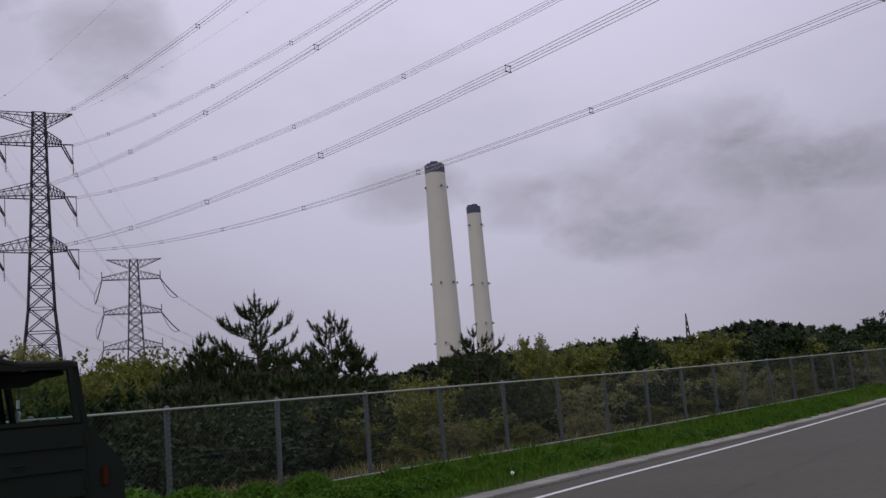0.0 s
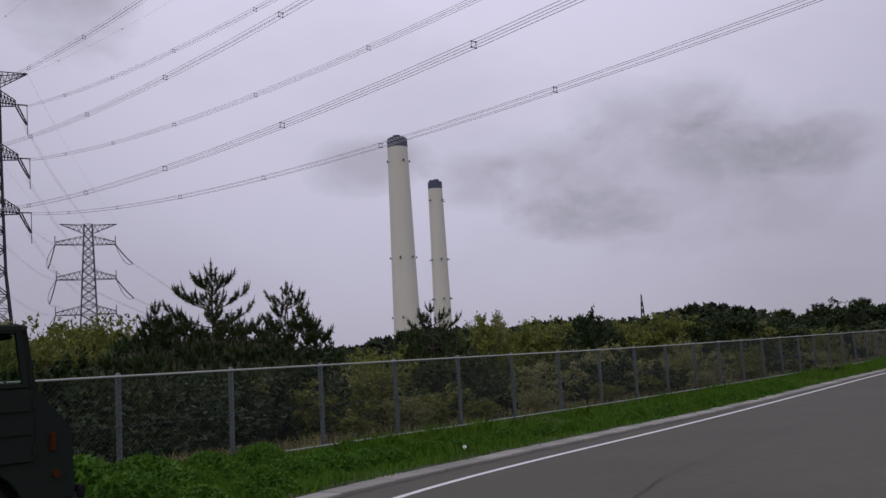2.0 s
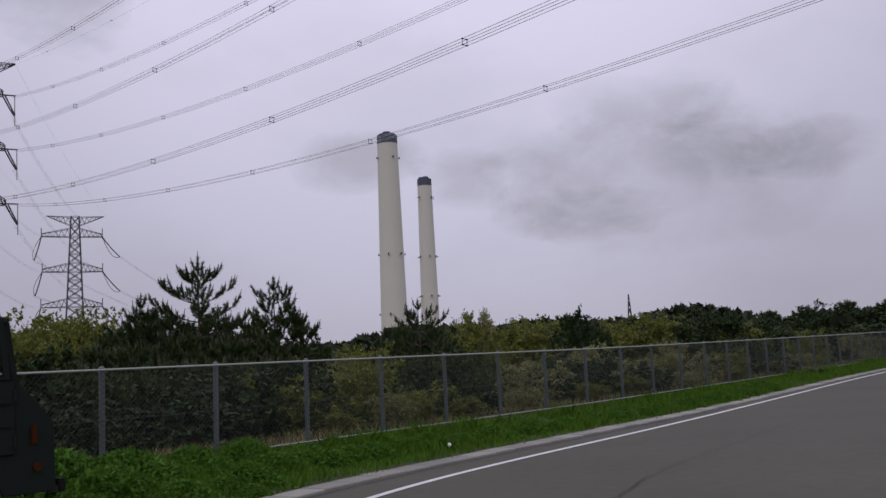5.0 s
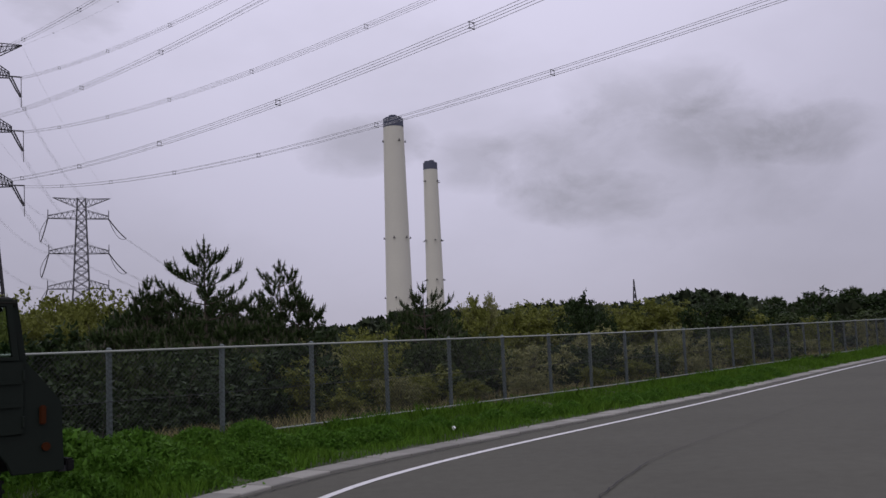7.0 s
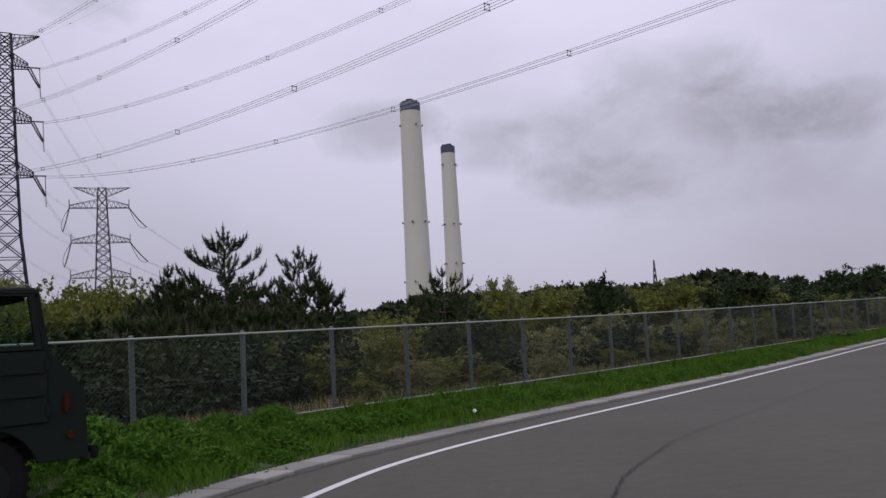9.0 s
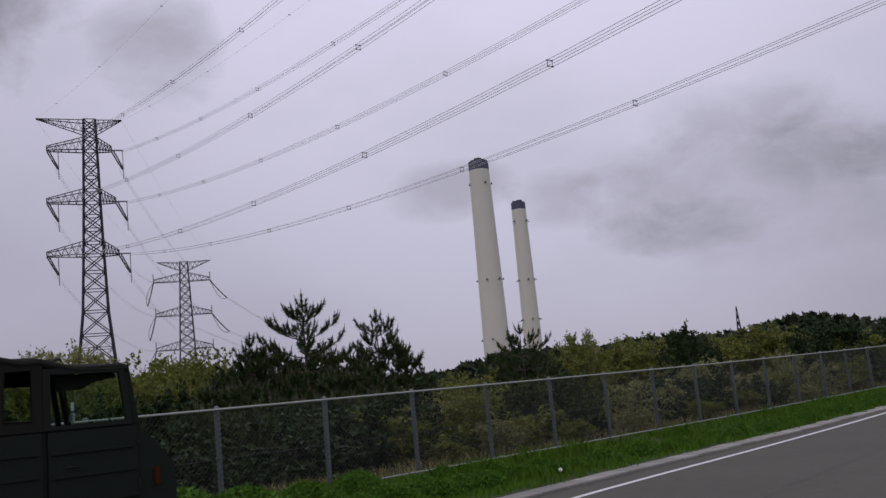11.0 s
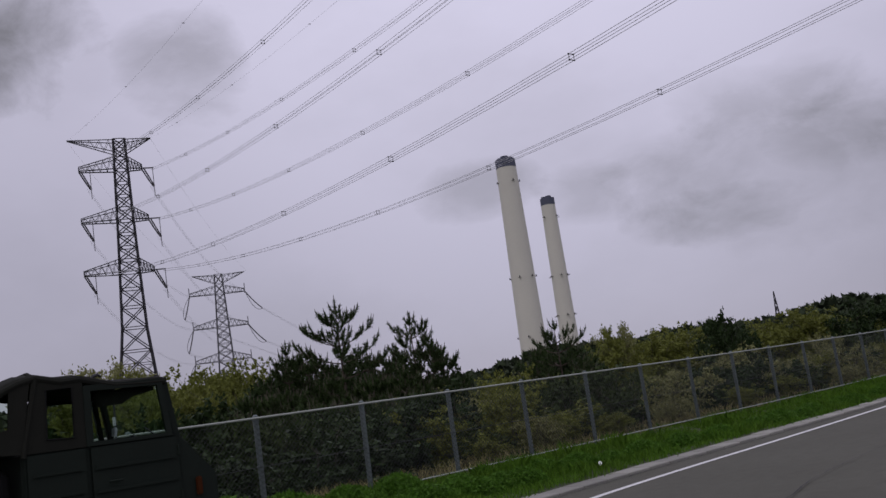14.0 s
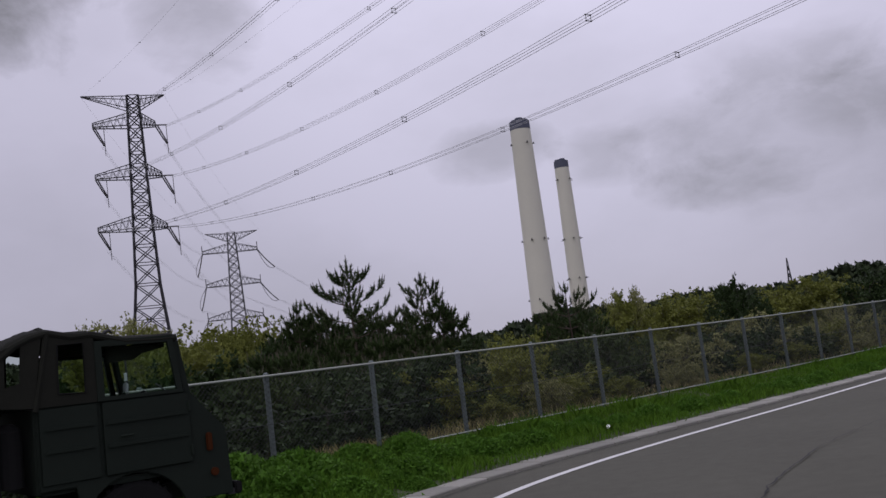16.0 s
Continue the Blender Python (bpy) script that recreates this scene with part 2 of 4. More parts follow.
# ---- mesh helpers ----
class Build:
    """Collects vertices and faces of one mesh."""

    def __init__(self):
        self.v, self.f = [], []

    def add(self, verts, faces):
        k = len(self.v)
        self.v.extend(tuple(p) for p in verts)
        self.f.extend(tuple(i + k for i in q) for q in faces)
        return self

    def bar(self, a, b, w, h=None):
        a, b = Vector(a), Vector(b)
        d = (b - a).normalized()
        side = d.cross(Vector((0, 0, 1)))
        side = side.normalized() if side.length > 1e-4 else Vector((1, 0, 0))
        up = side.cross(d).normalized()
        s, u = side * w / 2, up * (h or w) / 2
        return self.add([a - s - u, a + s - u, a + s + u, a - s + u, b - s - u, b + s - u, b + s + u, b - s + u],
                        [(0, 3, 2, 1), (4, 5, 6, 7), (0, 1, 5, 4), (1, 2, 6, 5), (2, 3, 7, 6), (3, 0, 4, 7)])

    def box(self, lo, hi):
        x0, y0, z0 = lo
        x1, y1, z1 = hi
        return self.add([(x0, y0, z0), (x1, y0, z0), (x1, y1, z0), (x0, y1, z0), (x0, y0, z1), (x1, y0, z1), (x1, y1, z1), (x0, y1, z1)],
                        [(0, 3, 2, 1), (4, 5, 6, 7), (0, 1, 5, 4), (1, 2, 6, 5), (2, 3, 7, 6), (3, 0, 4, 7)])

    def tube(self, points, radii, sides=6, cap=True):
        points = [Vector(p) for p in points]
        if isinstance(radii, (int, float)):
            radii = [radii] * len(points)
        verts, faces = [], []
        for i, p in enumerate(points):
            d = (points[min(i + 1, len(points) - 1)] - points[max(i - 1, 0)]).normalized()
            s = d.cross(Vector((0.02, 0.01, 1)))
            s = s.normalized() if s.length > 0.05 else Vector((1, 0, 0))
            u = s.cross(d).normalized()
            for k in range(sides):
                a = 2 * math.pi * k / sides
                verts.append(p + (s * math.cos(a) + u * math.sin(a)) * radii[i])
        for i in range(len(points) - 1):
            for k in range(sides):
                k2 = (k + 1) % sides
                faces.append((i * sides + k, i * sides + k2, (i + 1) * sides + k2, (i + 1) * sides + k))
        if cap:
            faces.append(tuple(range(sides))[::-1])
            faces.append(tuple((len(points) - 1) * sides + k for k in range(sides)))
        return self.add(verts, faces)

    def prism(self, outline, y0, y1):
        """An outline in x and z, drawn out along y."""
        n = len(outline)
        return self.add([(x, y0, z) for x, z in outline] + [(x, y1, z) for x, z in outline],
                        [tuple(range(n)), tuple(range(2 * n - 1, n - 1, -1))] + [(i, i + n, (i + 1) % n + n, (i + 1) % n) for i in range(n)])

    def mesh(self, name, smooth=False):
        m = bpy.data.meshes.new(name)
        m.from_pydata(self.v, [], self.f)
        if smooth:
            m.shade_smooth()
        m.validate()
        m.update()
        return m


def part(name, build, mat, parent=None, label="", bevel=0.0, smooth=False, at=None):
    me = build if isinstance(build, bpy.types.Mesh) else build.mesh(name, smooth)
    if not me.materials:
        me.materials.append(mat)
    if bevel:
        bm = bmesh.new()
        bm.from_mesh(me)
        bmesh.ops.recalc_face_normals(bm, faces=bm.faces)
        bmesh.ops.bevel(bm, geom=[e for e in bm.edges if len(e.link_faces) == 2 and e.calc_face_angle(0) > 0.5], offset=bevel, segments=2, affect="EDGES", clamp_overlap=True)
        bm.to_mesh(me)
        bm.free()
    ob = new(name, me)
    if parent:
        ob.parent = parent
    if at is not None:
        ob.matrix_basis = at
    if label:
        ob["label"] = label
    return ob


def thing(name, label, category, at=None, group="", kind=""):
    ob = new(name)
    ob.empty_display_size = 0.2
    if at is not None:
        ob.matrix_basis = at
    return tagged(ob, label, category, group, kind)


def place(az, d, z=0.0):
    return (d * math.sin(radians(az)), d * math.cos(radians(az)), z)


# ---- plan: u runs along the fence, n away from the road ----
UX, UY = 0.6428, 0.7660
FENCE_N, FENCE_U0 = 12.217, 7.31
TOP = 1.70


def lift(u):
    """The road climbs a little further on."""
    t = min(max(u - 20.0, 0.0), 55.0)
    return 0.0078 * t * t / (t + 6.0)


def plan(u, n, z=0.0):
    return (u * UX - n * UY, u * UY + n * UX, z + lift(u))


def smooth_curve(knots, u):
    xs, ys = zip(*knots)
    if u <= xs[0]:
        return ys[0] + (u - xs[0]) * (ys[1] - ys[0]) / (xs[1] - xs[0])
    if u >= xs[-1]:
        return ys[-1]
    i = max(k for k in range(len(xs) - 1) if xs[k] <= u)
    slope = [(ys[min(k + 1, len(xs) - 1)] - ys[max(k - 1, 0)]) / (xs[min(k + 1, len(xs) - 1)] - xs[max(k - 1, 0)]) for k in range(len(xs))]
    h = xs[i + 1] - xs[i]
    t = (u - xs[i]) / h
    return (2 * t**3 - 3 * t**2 + 1) * ys[i] + (t**3 - 2 * t**2 + t) * h * slope[i] + (-2 * t**3 + 3 * t**2) * ys[i + 1] + (t**3 - t**2) * h * slope[i + 1]


KERB = [(0.0, 6.0), (3.0, 7.0), (5.5, 7.92), (8.0, 8.58), (11.0, 8.85), (16.0, 9.0), (26.0, 9.32), (40.0, 9.95), (70.0, 10.35)]
WHITE = [(0.0, 3.9), (4.0, 6.0), (6.0, 6.92), (8.0, 7.6), (10.8, 8.0), (16.9, 8.32), (25.3, 8.85), (40.0, 9.55), (70.0, 10.0)]


def kerb_n(u):
    return max(smooth_curve(KERB, u), -2.0)


def white_n(u):
    return max(smooth_curve(WHITE, u), -4.0)


def ground_z(u, n):
    k = kerb_n(u)
    if n <= k + 0.38:
        return -0.03
    if n < FENCE_N + 0.6:
        t = (n - k - 0.38) / max(FENCE_N - 0.28 - k, 0.5)
        t = min(max(t, 0), 1)
        return 0.03 + 0.14 * t * t * (3 - 2 * t)
    t = min((n - FENCE_N - 0.6) / 9.0, 1)
    return 0.17 - 1.3 * t * t * (3 - 2 * t)


def sheet(us, ns, zf, name):
    b = Build()
    w = len(ns)
    b.v = [plan(u, n, zf(u, n)) for u in us for n in ns]
    b.f = [(i * w + j + 1, i * w + j, (i + 1) * w + j, (i + 1) * w + j + 1) for i in range(len(us) - 1) for j in range(w - 1)]
    return b


near_u = [-40 + 0.5 * i for i in range(0, 281)]
us = [-3000, -1500, -700, -300, -120, -60] + near_u + [120, 160, 240, 400, 700, 1500, 3000]
ns = [-3000, -1200, -500, -200, -80, -30, -12, -5] + [0 + 0.25 * i for i in range(0, 100)] + [27, 30, 40, 60, 100, 200, 400, 800, 1500, 3000]
tagged(part("ground", sheet(us, ns, ground_z, "ground"), SOIL, smooth=True), "green grassy ground sheet beside the road", "ground", kind="structure")

# road surface, from the kerb to beyond the camera
rb = Build()
road_us = [-60 + 0.5 * i for i in range(0, 400)]
for u in road_us:
    k = kerb_n(u)
    rb.v += [plan(u, k, 0.0), plan(u, k - 2, 0.02), plan(u, k - 6, 0.05), plan(u, k - 10, 0.02), plan(u, k - 14, 0.0)]
rb.f = [(i * 5 + j, i * 5 + j + 1, (i + 1) * 5 + j + 1, (i + 1) * 5 + j) for i in range(len(road_us) - 1) for j in range(4)]
road = tagged(part("road", rb, ASPHALT), "worn grey asphalt road with hairline cracks", "road", kind="structure")


def ribbon(path, width, z, jag=0.0):
    b = Build()
    pts = [Vector((p[0], p[1], 0)) for p in path]
    for i, p in enumerate(pts):
        d = (pts[min(i + 1, len(pts) - 1)] - pts[max(i - 1, 0)]).normalized()
        s = Vector((-d.y, d.x, 0))
        w = width * (1 + jag * random.uniform(-1, 1)) / 2
        o = s * jag * random.uniform(-1, 1) * width
        for q in (p - s * w + o, p + s * w + o):
            b.v.append((q.x, q.y, z))
    b.f = [(2 * i, 2 * i + 2, 2 * i + 3, 2 * i + 1) for i in range(len(pts) - 1)]
    return b


def road_lift(d):
    return 0.0 + 0.01 * min(d, 2) if d <= 2 else 0.02 + 0.0075 * min(d - 2, 4)


lb = Build()
for u in road_us:
    w = white_n(u)
    for n in (w + 0.062, w - 0.062):
        lb.v.append(plan(u, n, road_lift(kerb_n(u) - n) + 0.006))
lb.f = [(2 * i, 2 * i + 1, 2 * i + 3, 2 * i + 2) for i in range(len(road_us) - 1)]
tagged(part("road_marking", lb, LINE), "solid white painted edge line on the asphalt", "road marking", kind="structure")

# winding cracks in the asphalt
def wander(path, step=0.12, sway=0.025):
    out = []
    for a, b in zip(path, path[1:]):
        a, b = Vector(a), Vector(b)
        n = max(2, int((b - a).length / step))
        for i in range(n):
            p = a.lerp(b, i / n)
            out.append((p.x + random.uniform(-sway, sway), p.y + random.uniform(-sway, sway)))
    return out


CRACKS = [([(1.22, 7.4), (1.37, 8.07), (1.65, 9.06), (2.04, 9.93), (2.69, 11.33)], 0.017),
          ([(2.69, 11.33), (3.66, 12.84), (4.79, 14.41), (7.16, 17.8), (9.0, 20.0)], 0.008),
          ([plan(u, kerb_n(u) - 0.14) for u in range(2, 26)], 0.022)]
for path, wide in CRACKS:
    tagged(part("road_crack", ribbon(wander(path, 0.1, 0.018), wide, 0.01 if wide == 0.022 else 0.056, 0.35), TAR), "dark winding crack in the asphalt", "crack", kind="structure")

# ---- chimneys ----


def chimney(at, height, r_top, r_base, levels, out, label):
    root = thing("chimney", label, "chimney", at, "power station chimneys")

    def rad(z):
        return r_base + (r_top - r_base) * z / height

    def ring(z0, z1, extra, steps=12):
        b = Build()
        return b.tube([(0, 0, z0 + (z1 - z0) * i / steps) for i in range(steps + 1)], [rad(z0 + (z1 - z0) * i / steps) + extra for i in range(steps + 1)], 40)
    part("shaft", ring(0, height * 0.962, 0), STACK, root, smooth=False)
    part("cap", ring(height * 0.962, height, 0.12, 2), STACK_TOP, root, "dark blue-grey chimney cap")
    for k in range(3):
        a = 2.1 * k + 0.5
        part("flue", Build().tube([(math.cos(a) * r_top * 0.45, math.sin(a) * r_top * 0.45, height - 1), (math.cos(a) * r_top * 0.45, math.sin(a) * r_top * 0.45, height + 2.2)], r_top * 0.4, 16), STACK_TOP, root)
    for z in levels:
        for a in ((300, 200, 2) if z > 0.85 else (2, 135, 190, 258, 318)):
            a = radians(a)
            r = rad(z * height)
            c, s = math.cos(a), math.sin(a)
            pf = part("beacon_platform", Build().box((r - 0.3, -0.8, z * height - 0.9), (r + out, 0.8, z * height - 0.5)), DARK, root, at=pose(0, 0, 0, 0, 0, math.degrees(a)))
            part("beacon", Build().tube([(r + 0.9, 0, z * height - 0.5), (r + 0.9, 0, z * height + 0.7)], 0.42, 8), DARK, pf)
    return root


D1, D2 = 760.0, 950.0
chimney(pose(*place(-1.56, D1, -2)), EYE + 2 + D1 * math.tan(radians(14.2)), 8.5, 11.8, (0.90, 0.476, 0.22), 1.5, "tall cream power station chimney with dark blue cap")
chimney(pose(*place(0.72, D2, -2), 0, 0, 25), EYE + 2 + D2 * math.tan(radians(11.38)), 7.4, 9.9, (0.898, 0.574, 0.36), 3.2, "slimmer distant cream chimney with dark blue cap")

# ---- transmission towers ----


def half_at(z, profile):
    for (z0, w0), (z1, w1) in zip(profile, profile[1:]):
        if z <= z1:
            return w0 + (w1 - w0) * (z - z0) / (z1 - z0)
    return profile[-1][1]


def lattice_tower(at, arms, top, profile, levels, mat, k, label, ends, slack=False):
    """arms: heights and half lengths of the cross-arms; profile: half widths of the body."""
    root = thing("transmission_tower", label, "transmission tower", at, "transmission towers")
    corner = [(1, 1), (-1, 1), (-1, -1), (1, -1)]
    for cx, cy in corner:
        b = Build()
        for (z0, w0), (z1, w1) in zip(profile, profile[1:]):
            b.bar((cx * w0, cy * w0, z0), (cx * w1, cy * w1, z1), 0.44 * k)
        part("leg", b, mat, root)
    for i in range(4):
        (ax, ay), (bx, by) = corner[i], corner[(i + 1) % 4]
        b = Build()
        for z0, z1 in zip(levels, levels[1:]):
            w0, w1 = half_at(z0, profile), half_at(z1, profile)
            p, q, r, s = (ax * w0, ay * w0, z0), (bx * w0, by * w0, z0), (ax * w1, ay * w1, z1), (bx * w1, by * w1, z1)
            b.bar(p, s, 0.25 * k).bar(q, r, 0.25 * k).bar(r, s, 0.2 * k)
            if z1 - z0 > 6:
                c = (Vector(p) + Vector(q) + Vector(r) + Vector(s)) / 4
                for e, g in ((p, r), (q, s)):
                    m = (Vector(e) + Vector(g)) / 2
                    b.bar(m, c, 0.16 * k).bar(m, (Vector(e) + c) / 2, 0.13 * k).bar(m, (Vector(g) + c) / 2, 0.13 * k)
        part("bracing", b, mat, root)
    for z, left, right in arms:
        w = half_at(z, profile)
        for side in (1, -1):
            b = Build()
            half = right if side > 0 else left
            rise = 3.3
            for y in (-1, 1):
                lo, hi = Vector((side * w, y * w, z)), Vector((side * w, y * w, z + rise))
                end_lo, end_hi = Vector((side * half, y * 0.7, z)), Vector((side * half, y * 0.7, z + 1.1))
                b.bar(lo, end_lo, 0.26 * k).bar(hi, end_hi, 0.2 * k).bar(end_lo, end_hi, 0.2 * k)
                n = 5
                for i in range(n):
                    b.bar(lo.lerp(end_lo, i / n), hi.lerp(end_hi, (i + 0.5) / n), 0.1 * k).bar(hi.lerp(end_hi, (i + 0.5) / n), lo.lerp(end_lo, (i + 1) / n), 0.1 * k)
            if slack:
                for y in (-0.7, 0.7):
                    b.bar((side * half, y, z - 0.6), (side * half, y, z + 3.4), 0.3 * k)
                b.bar((side * half, -0.7, z + 3.3), (side * half, 0.7, z + 3.3), 0.2 * k)
            for i in range(6):
                y = w + (0.7 - w) * i / 5
                x = side * (w + (half - w) * i / 5)
                b.bar((x, -y, z), (x, y, z), 0.1 * k)
            part("crossarm", b, mat, root)
            string = Build()
            if slack:
                continue
            sx = side * half
            string.tube([(sx, 0.4, z), (sx + 1.5, 0.4, z - 3.0), (sx + 2.6, 0.4, z - 4.9)], 0.2 * k, 6).tube([(sx + 0.5, -0.4, z), (sx + 1.9, -0.4, z - 3.0), (sx + 2.8, -0.4, z - 4.9)], 0.2 * k, 6)
            string.tube([(sx + 2.7, 0, z + 0.3), (sx + 2.8, 0, z - 7.6)], 0.1 * k, 5)
            if side > 0:
                string.bar((half - 0.5, 0, z + 0.25), (half + 2.9, 0, z + 0.25), 0.3 * k)
            part("insulator_string", string, PORCELAIN, root)
    for side in (1, -1):
        b = Build()
        w = half_at(top - 4, profile)
        for y in (-1, 1):
            lo, hi, tip = Vector((side * w, y * w, top - 3.6)), Vector((side * w, y * w, top - 0.3)), Vector((side * (ends[1] if side > 0 else ends[0]), y * 0.25, top + 0.2))
            b.bar(lo, tip, 0.2 * k).bar(hi, tip, 0.2 * k)
            for i in range(5):
                b.bar(lo.lerp(tip, i / 5), hi.lerp(tip, (i + 0.5) / 5), 0.1 * k).bar(hi.lerp(tip, (i + 0.5) / 5), lo.lerp(tip, (i + 1) / 5), 0.1 * k)
        part("earth_wire_arm", b, mat, root)
    return root


T1_P, T2_P = Vector(place(-25.75, 248, 0)), Vector(place(-20.6, 385, 0))
T1_TURN, T2_TURN = 26.0, 20.7
T1_ARMS = [(73.2, 10.6, 5.3), (59.2, 10.9, 5.9), (45.2, 11.2, 6.2)]
T2_ARMS = [(56.9, 12.3, 10.2), (42.9, 11.9, 10.3), (28.9, 12.3, 10.2)]
T1_PROFILE = [(0, 6.4), (17.8, 4.35), (30, 3.1), (45, 2.5), (59, 2.05), (73, 1.7), (81.6, 1.45)]
T2_PROFILE = [(0, 5.2), (14, 3.9), (28, 3.0), (43, 2.4), (57, 1.8), (65, 1.5)]
T1_LEVELS = [0, 9.5, 17.5, 24.5, 30.5, 36, 40.8, 45.2, 48.5, 52, 55.6, 59.2, 62.6, 66, 69.6, 73.2, 76.5, 79, 81.6]
T2_LEVELS = [0, 8, 15, 20, 24.5, 28.9, 32.5, 36, 39.5, 42.9, 46.5, 50, 53.5, 56.9, 61, 65]
t1 = lattice_tower(Matrix.Translation(T1_P) @ pose(0, 0, 0, 0, 0, T1_TURN), T1_ARMS, 81.6, T1_PROFILE, T1_LEVELS, TOWER, 1.0, "dark steel lattice transmission tower with three cross-arms", (13.0, 8.1))
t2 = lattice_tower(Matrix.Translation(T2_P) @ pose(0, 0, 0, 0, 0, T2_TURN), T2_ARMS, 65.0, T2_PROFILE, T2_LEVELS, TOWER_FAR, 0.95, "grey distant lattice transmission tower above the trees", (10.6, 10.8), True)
SPAN, SPAN_AZ = 409.0, 140.6
RUN = Vector((math.sin(radians(SPAN_AZ)), math.cos(radians(SPAN_AZ)), 0))
T0_P = T1_P + RUN * SPAN
t0 = copy_thing(t1, Matrix.Translation(T0_P) @ pose(0, 0, 0, 0, 0, 39.4))
t0["label"] = "dark steel lattice tower at the span's far end"


def line_between(name, a, b, sag, bundle, spacing, offset, label, r=0.027, mat=CABLE):
    """One hanging line: its conductors, with spacers every so many metres."""
    a, b = Vector(a), Vector(b)
    root = thing(name, label, "power line", None, "overhead power lines")
    side = (b - a).cross(Vector((0, 0, 1))).normalized()
    n = 36

    def at(t):
        p = a.lerp(b, t)
        p.z -= 4 * sag * t * (1 - t)
        return p
    offs = [(0, 0)] if bundle == 1 else [(-0.25, -0.25), (0.25, -0.25), (0.25, 0.25), (-0.25, 0.25)]
    for dx, dz in offs:
        part("conductor", Build().tube([at(i / n) + side * dx + Vector((0, 0, dz)) for i in range(n + 1)], r, 4), mat, root)
    if spacing:
        length = (b - a).length
        s = offset
        while s < length - 5:
            p = at(s / length)
            sp = Build()
            q = [p + side * dx + Vector((0, 0, dz)) for dx, dz in offs]
            if bundle > 1:
                for i in range(4):
                    sp.bar(q[i], q[(i + 1) % 4], 0.05)
                    sp.bar(q[i] - side * 0.07, q[i] + side * 0.07, 0.10)
            else:
                sp.tube([p - side * 0.2, p + side * 0.2], 0.07, 6)
            part("spacer", sp, DARK_CABLE, root)
            s += spacing
    return root


def on(tower_p, turn, x, z):
    a = radians(turn)
    return tower_p + Vector((x * math.cos(a), x * math.sin(a), z))


OFFSETS = {(0, 1): 30, (1, 1): 28, (2, 1): 29, (0, -1): 11, (1, -1): 13, (2, -1): 13}
SAGS = {(0, 1): 19.1, (1, 1): 18.1, (2, 1): 17.1, (0, -1): 22.0, (1, -1): 20.8, (2, -1): 18.8}
for i, (z, left, right) in enumerate(T1_ARMS):
    for side in (1, -1):
        x = right + 2.6 if side > 0 else -left
        # the wires leave level with the arm and sag to 28 m by mid-span at the lowest arm
        line_between("power_line", on(T1_P, T1_TURN, x, z), T1_P + RUN * SPAN + on(Vector((0, 0, 0)), 39.4, x, z), SAGS[(i, side)], 4, 30.0, OFFSETS[(i, side)], "grey bundled overhead conductors with spacers, strung between towers")
        z2, left2, right2 = T2_ARMS[i]
        half, half2 = (right, right2) if side > 0 else (left, left2)
        line_between("power_line", on(T1_P, T1_TURN, side * half + 2, z - 5.0), on(T2_P, T2_TURN, side * half2, z2), 5.0, 4, 0, 0, "thin bundled conductors descending to the distant tower", 0.018)
        e = on(T2_P, T2_TURN, side * half2, z2)
        g = e + (Vector((6.2, 2.3, -8.0)) if side > 0 else Vector((-2.4, -0.9, -9.5)))
        line_between("power_line", g, Vector(place(-7.5 + side * 0.7, 620, 9 + 3 * i)), 6.0, 4, 0, 0, "thin distant conductors descending towards the power station", 0.026)
        # insulator string with the slack jumper loop below it
        jb = Build()
        jb.tube([e.lerp(g, t / 8) - Vector((0.0 if side > 0 else 1.6, 0, 3.0 if side > 0 else 0.6)) * 4 * (t / 8) * (1 - t / 8) for t in range(9)], 0.11, 5)
        jb.tube([e.lerp(g, t / 8) - Vector((0, 0, 0.5)) * 4 * (t / 8) * (1 - t / 8) for t in range(9)], 0.24, 5)
        jumper = thing("jumper_loop", "slack jumper cable and insulators under a distant cross-arm", "cable")
        part("jumper", jb, PORCELAIN, jumper)
for side in (1, -1):
    x = 8.1 if side > 0 else -13.0
    line_between("earth_wire", on(T1_P, T1_TURN, x, 81.8), T1_P + RUN * SPAN + on(Vector((0, 0, 0)), 39.4, x, 81.8), 17.5, 1, 40.0, 25, "single thin earth wire strung above the conductors", 0.016)
    line_between("earth_wire", on(T1_P, T1_TURN, x, 81.8), on(T2_P, T2_TURN, side * 11.8, 65.2), 3.0, 1, 0, 0, "single thin earth wire running to the distant tower", 0.02)
gantry = thing("substation_gantry", "low grey steel gantry hidden behind the trees", "gantry", pose(*place(-7.5, 620, -1), 0, 0, 8))
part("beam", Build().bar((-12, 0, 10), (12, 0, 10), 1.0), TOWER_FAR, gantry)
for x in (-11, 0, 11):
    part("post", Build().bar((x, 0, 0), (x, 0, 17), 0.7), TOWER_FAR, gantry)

# slender lattice mast on the wooded rise
mast = thing("lattice_mast", "slender dark red-brown lattice mast above the woods", "mast", pose(*place(13.15, 420, -1)))
mh = 420 * math.tan(radians(3.44)) + 2.6
mb = Build()
for k in range(9):
    z0, z1 = mh * k / 9, mh * (k + 1) / 9
    w0, w1 = 1.7 - 1.6 * k / 9, 1.7 - 1.6 * (k + 1) / 9
    for sx, sy, ex, ey in ((1, 1, -1, 1), (-1, 1, -1, -1), (-1, -1, 1, -1), (1, -1, 1, 1)):
        mb.bar((sx * w0, sy * w0, z0), (sx * w1, sy * w1, z1), 0.2).bar((sx * w0, sy * w0, z0), (ex * w1, ey * w1, z1), 0.16).bar((ex * w0, ey * w0, z0), (sx * w1, sy * w1, z1), 0.16)
part("lattice", mb, TOWER, mast)

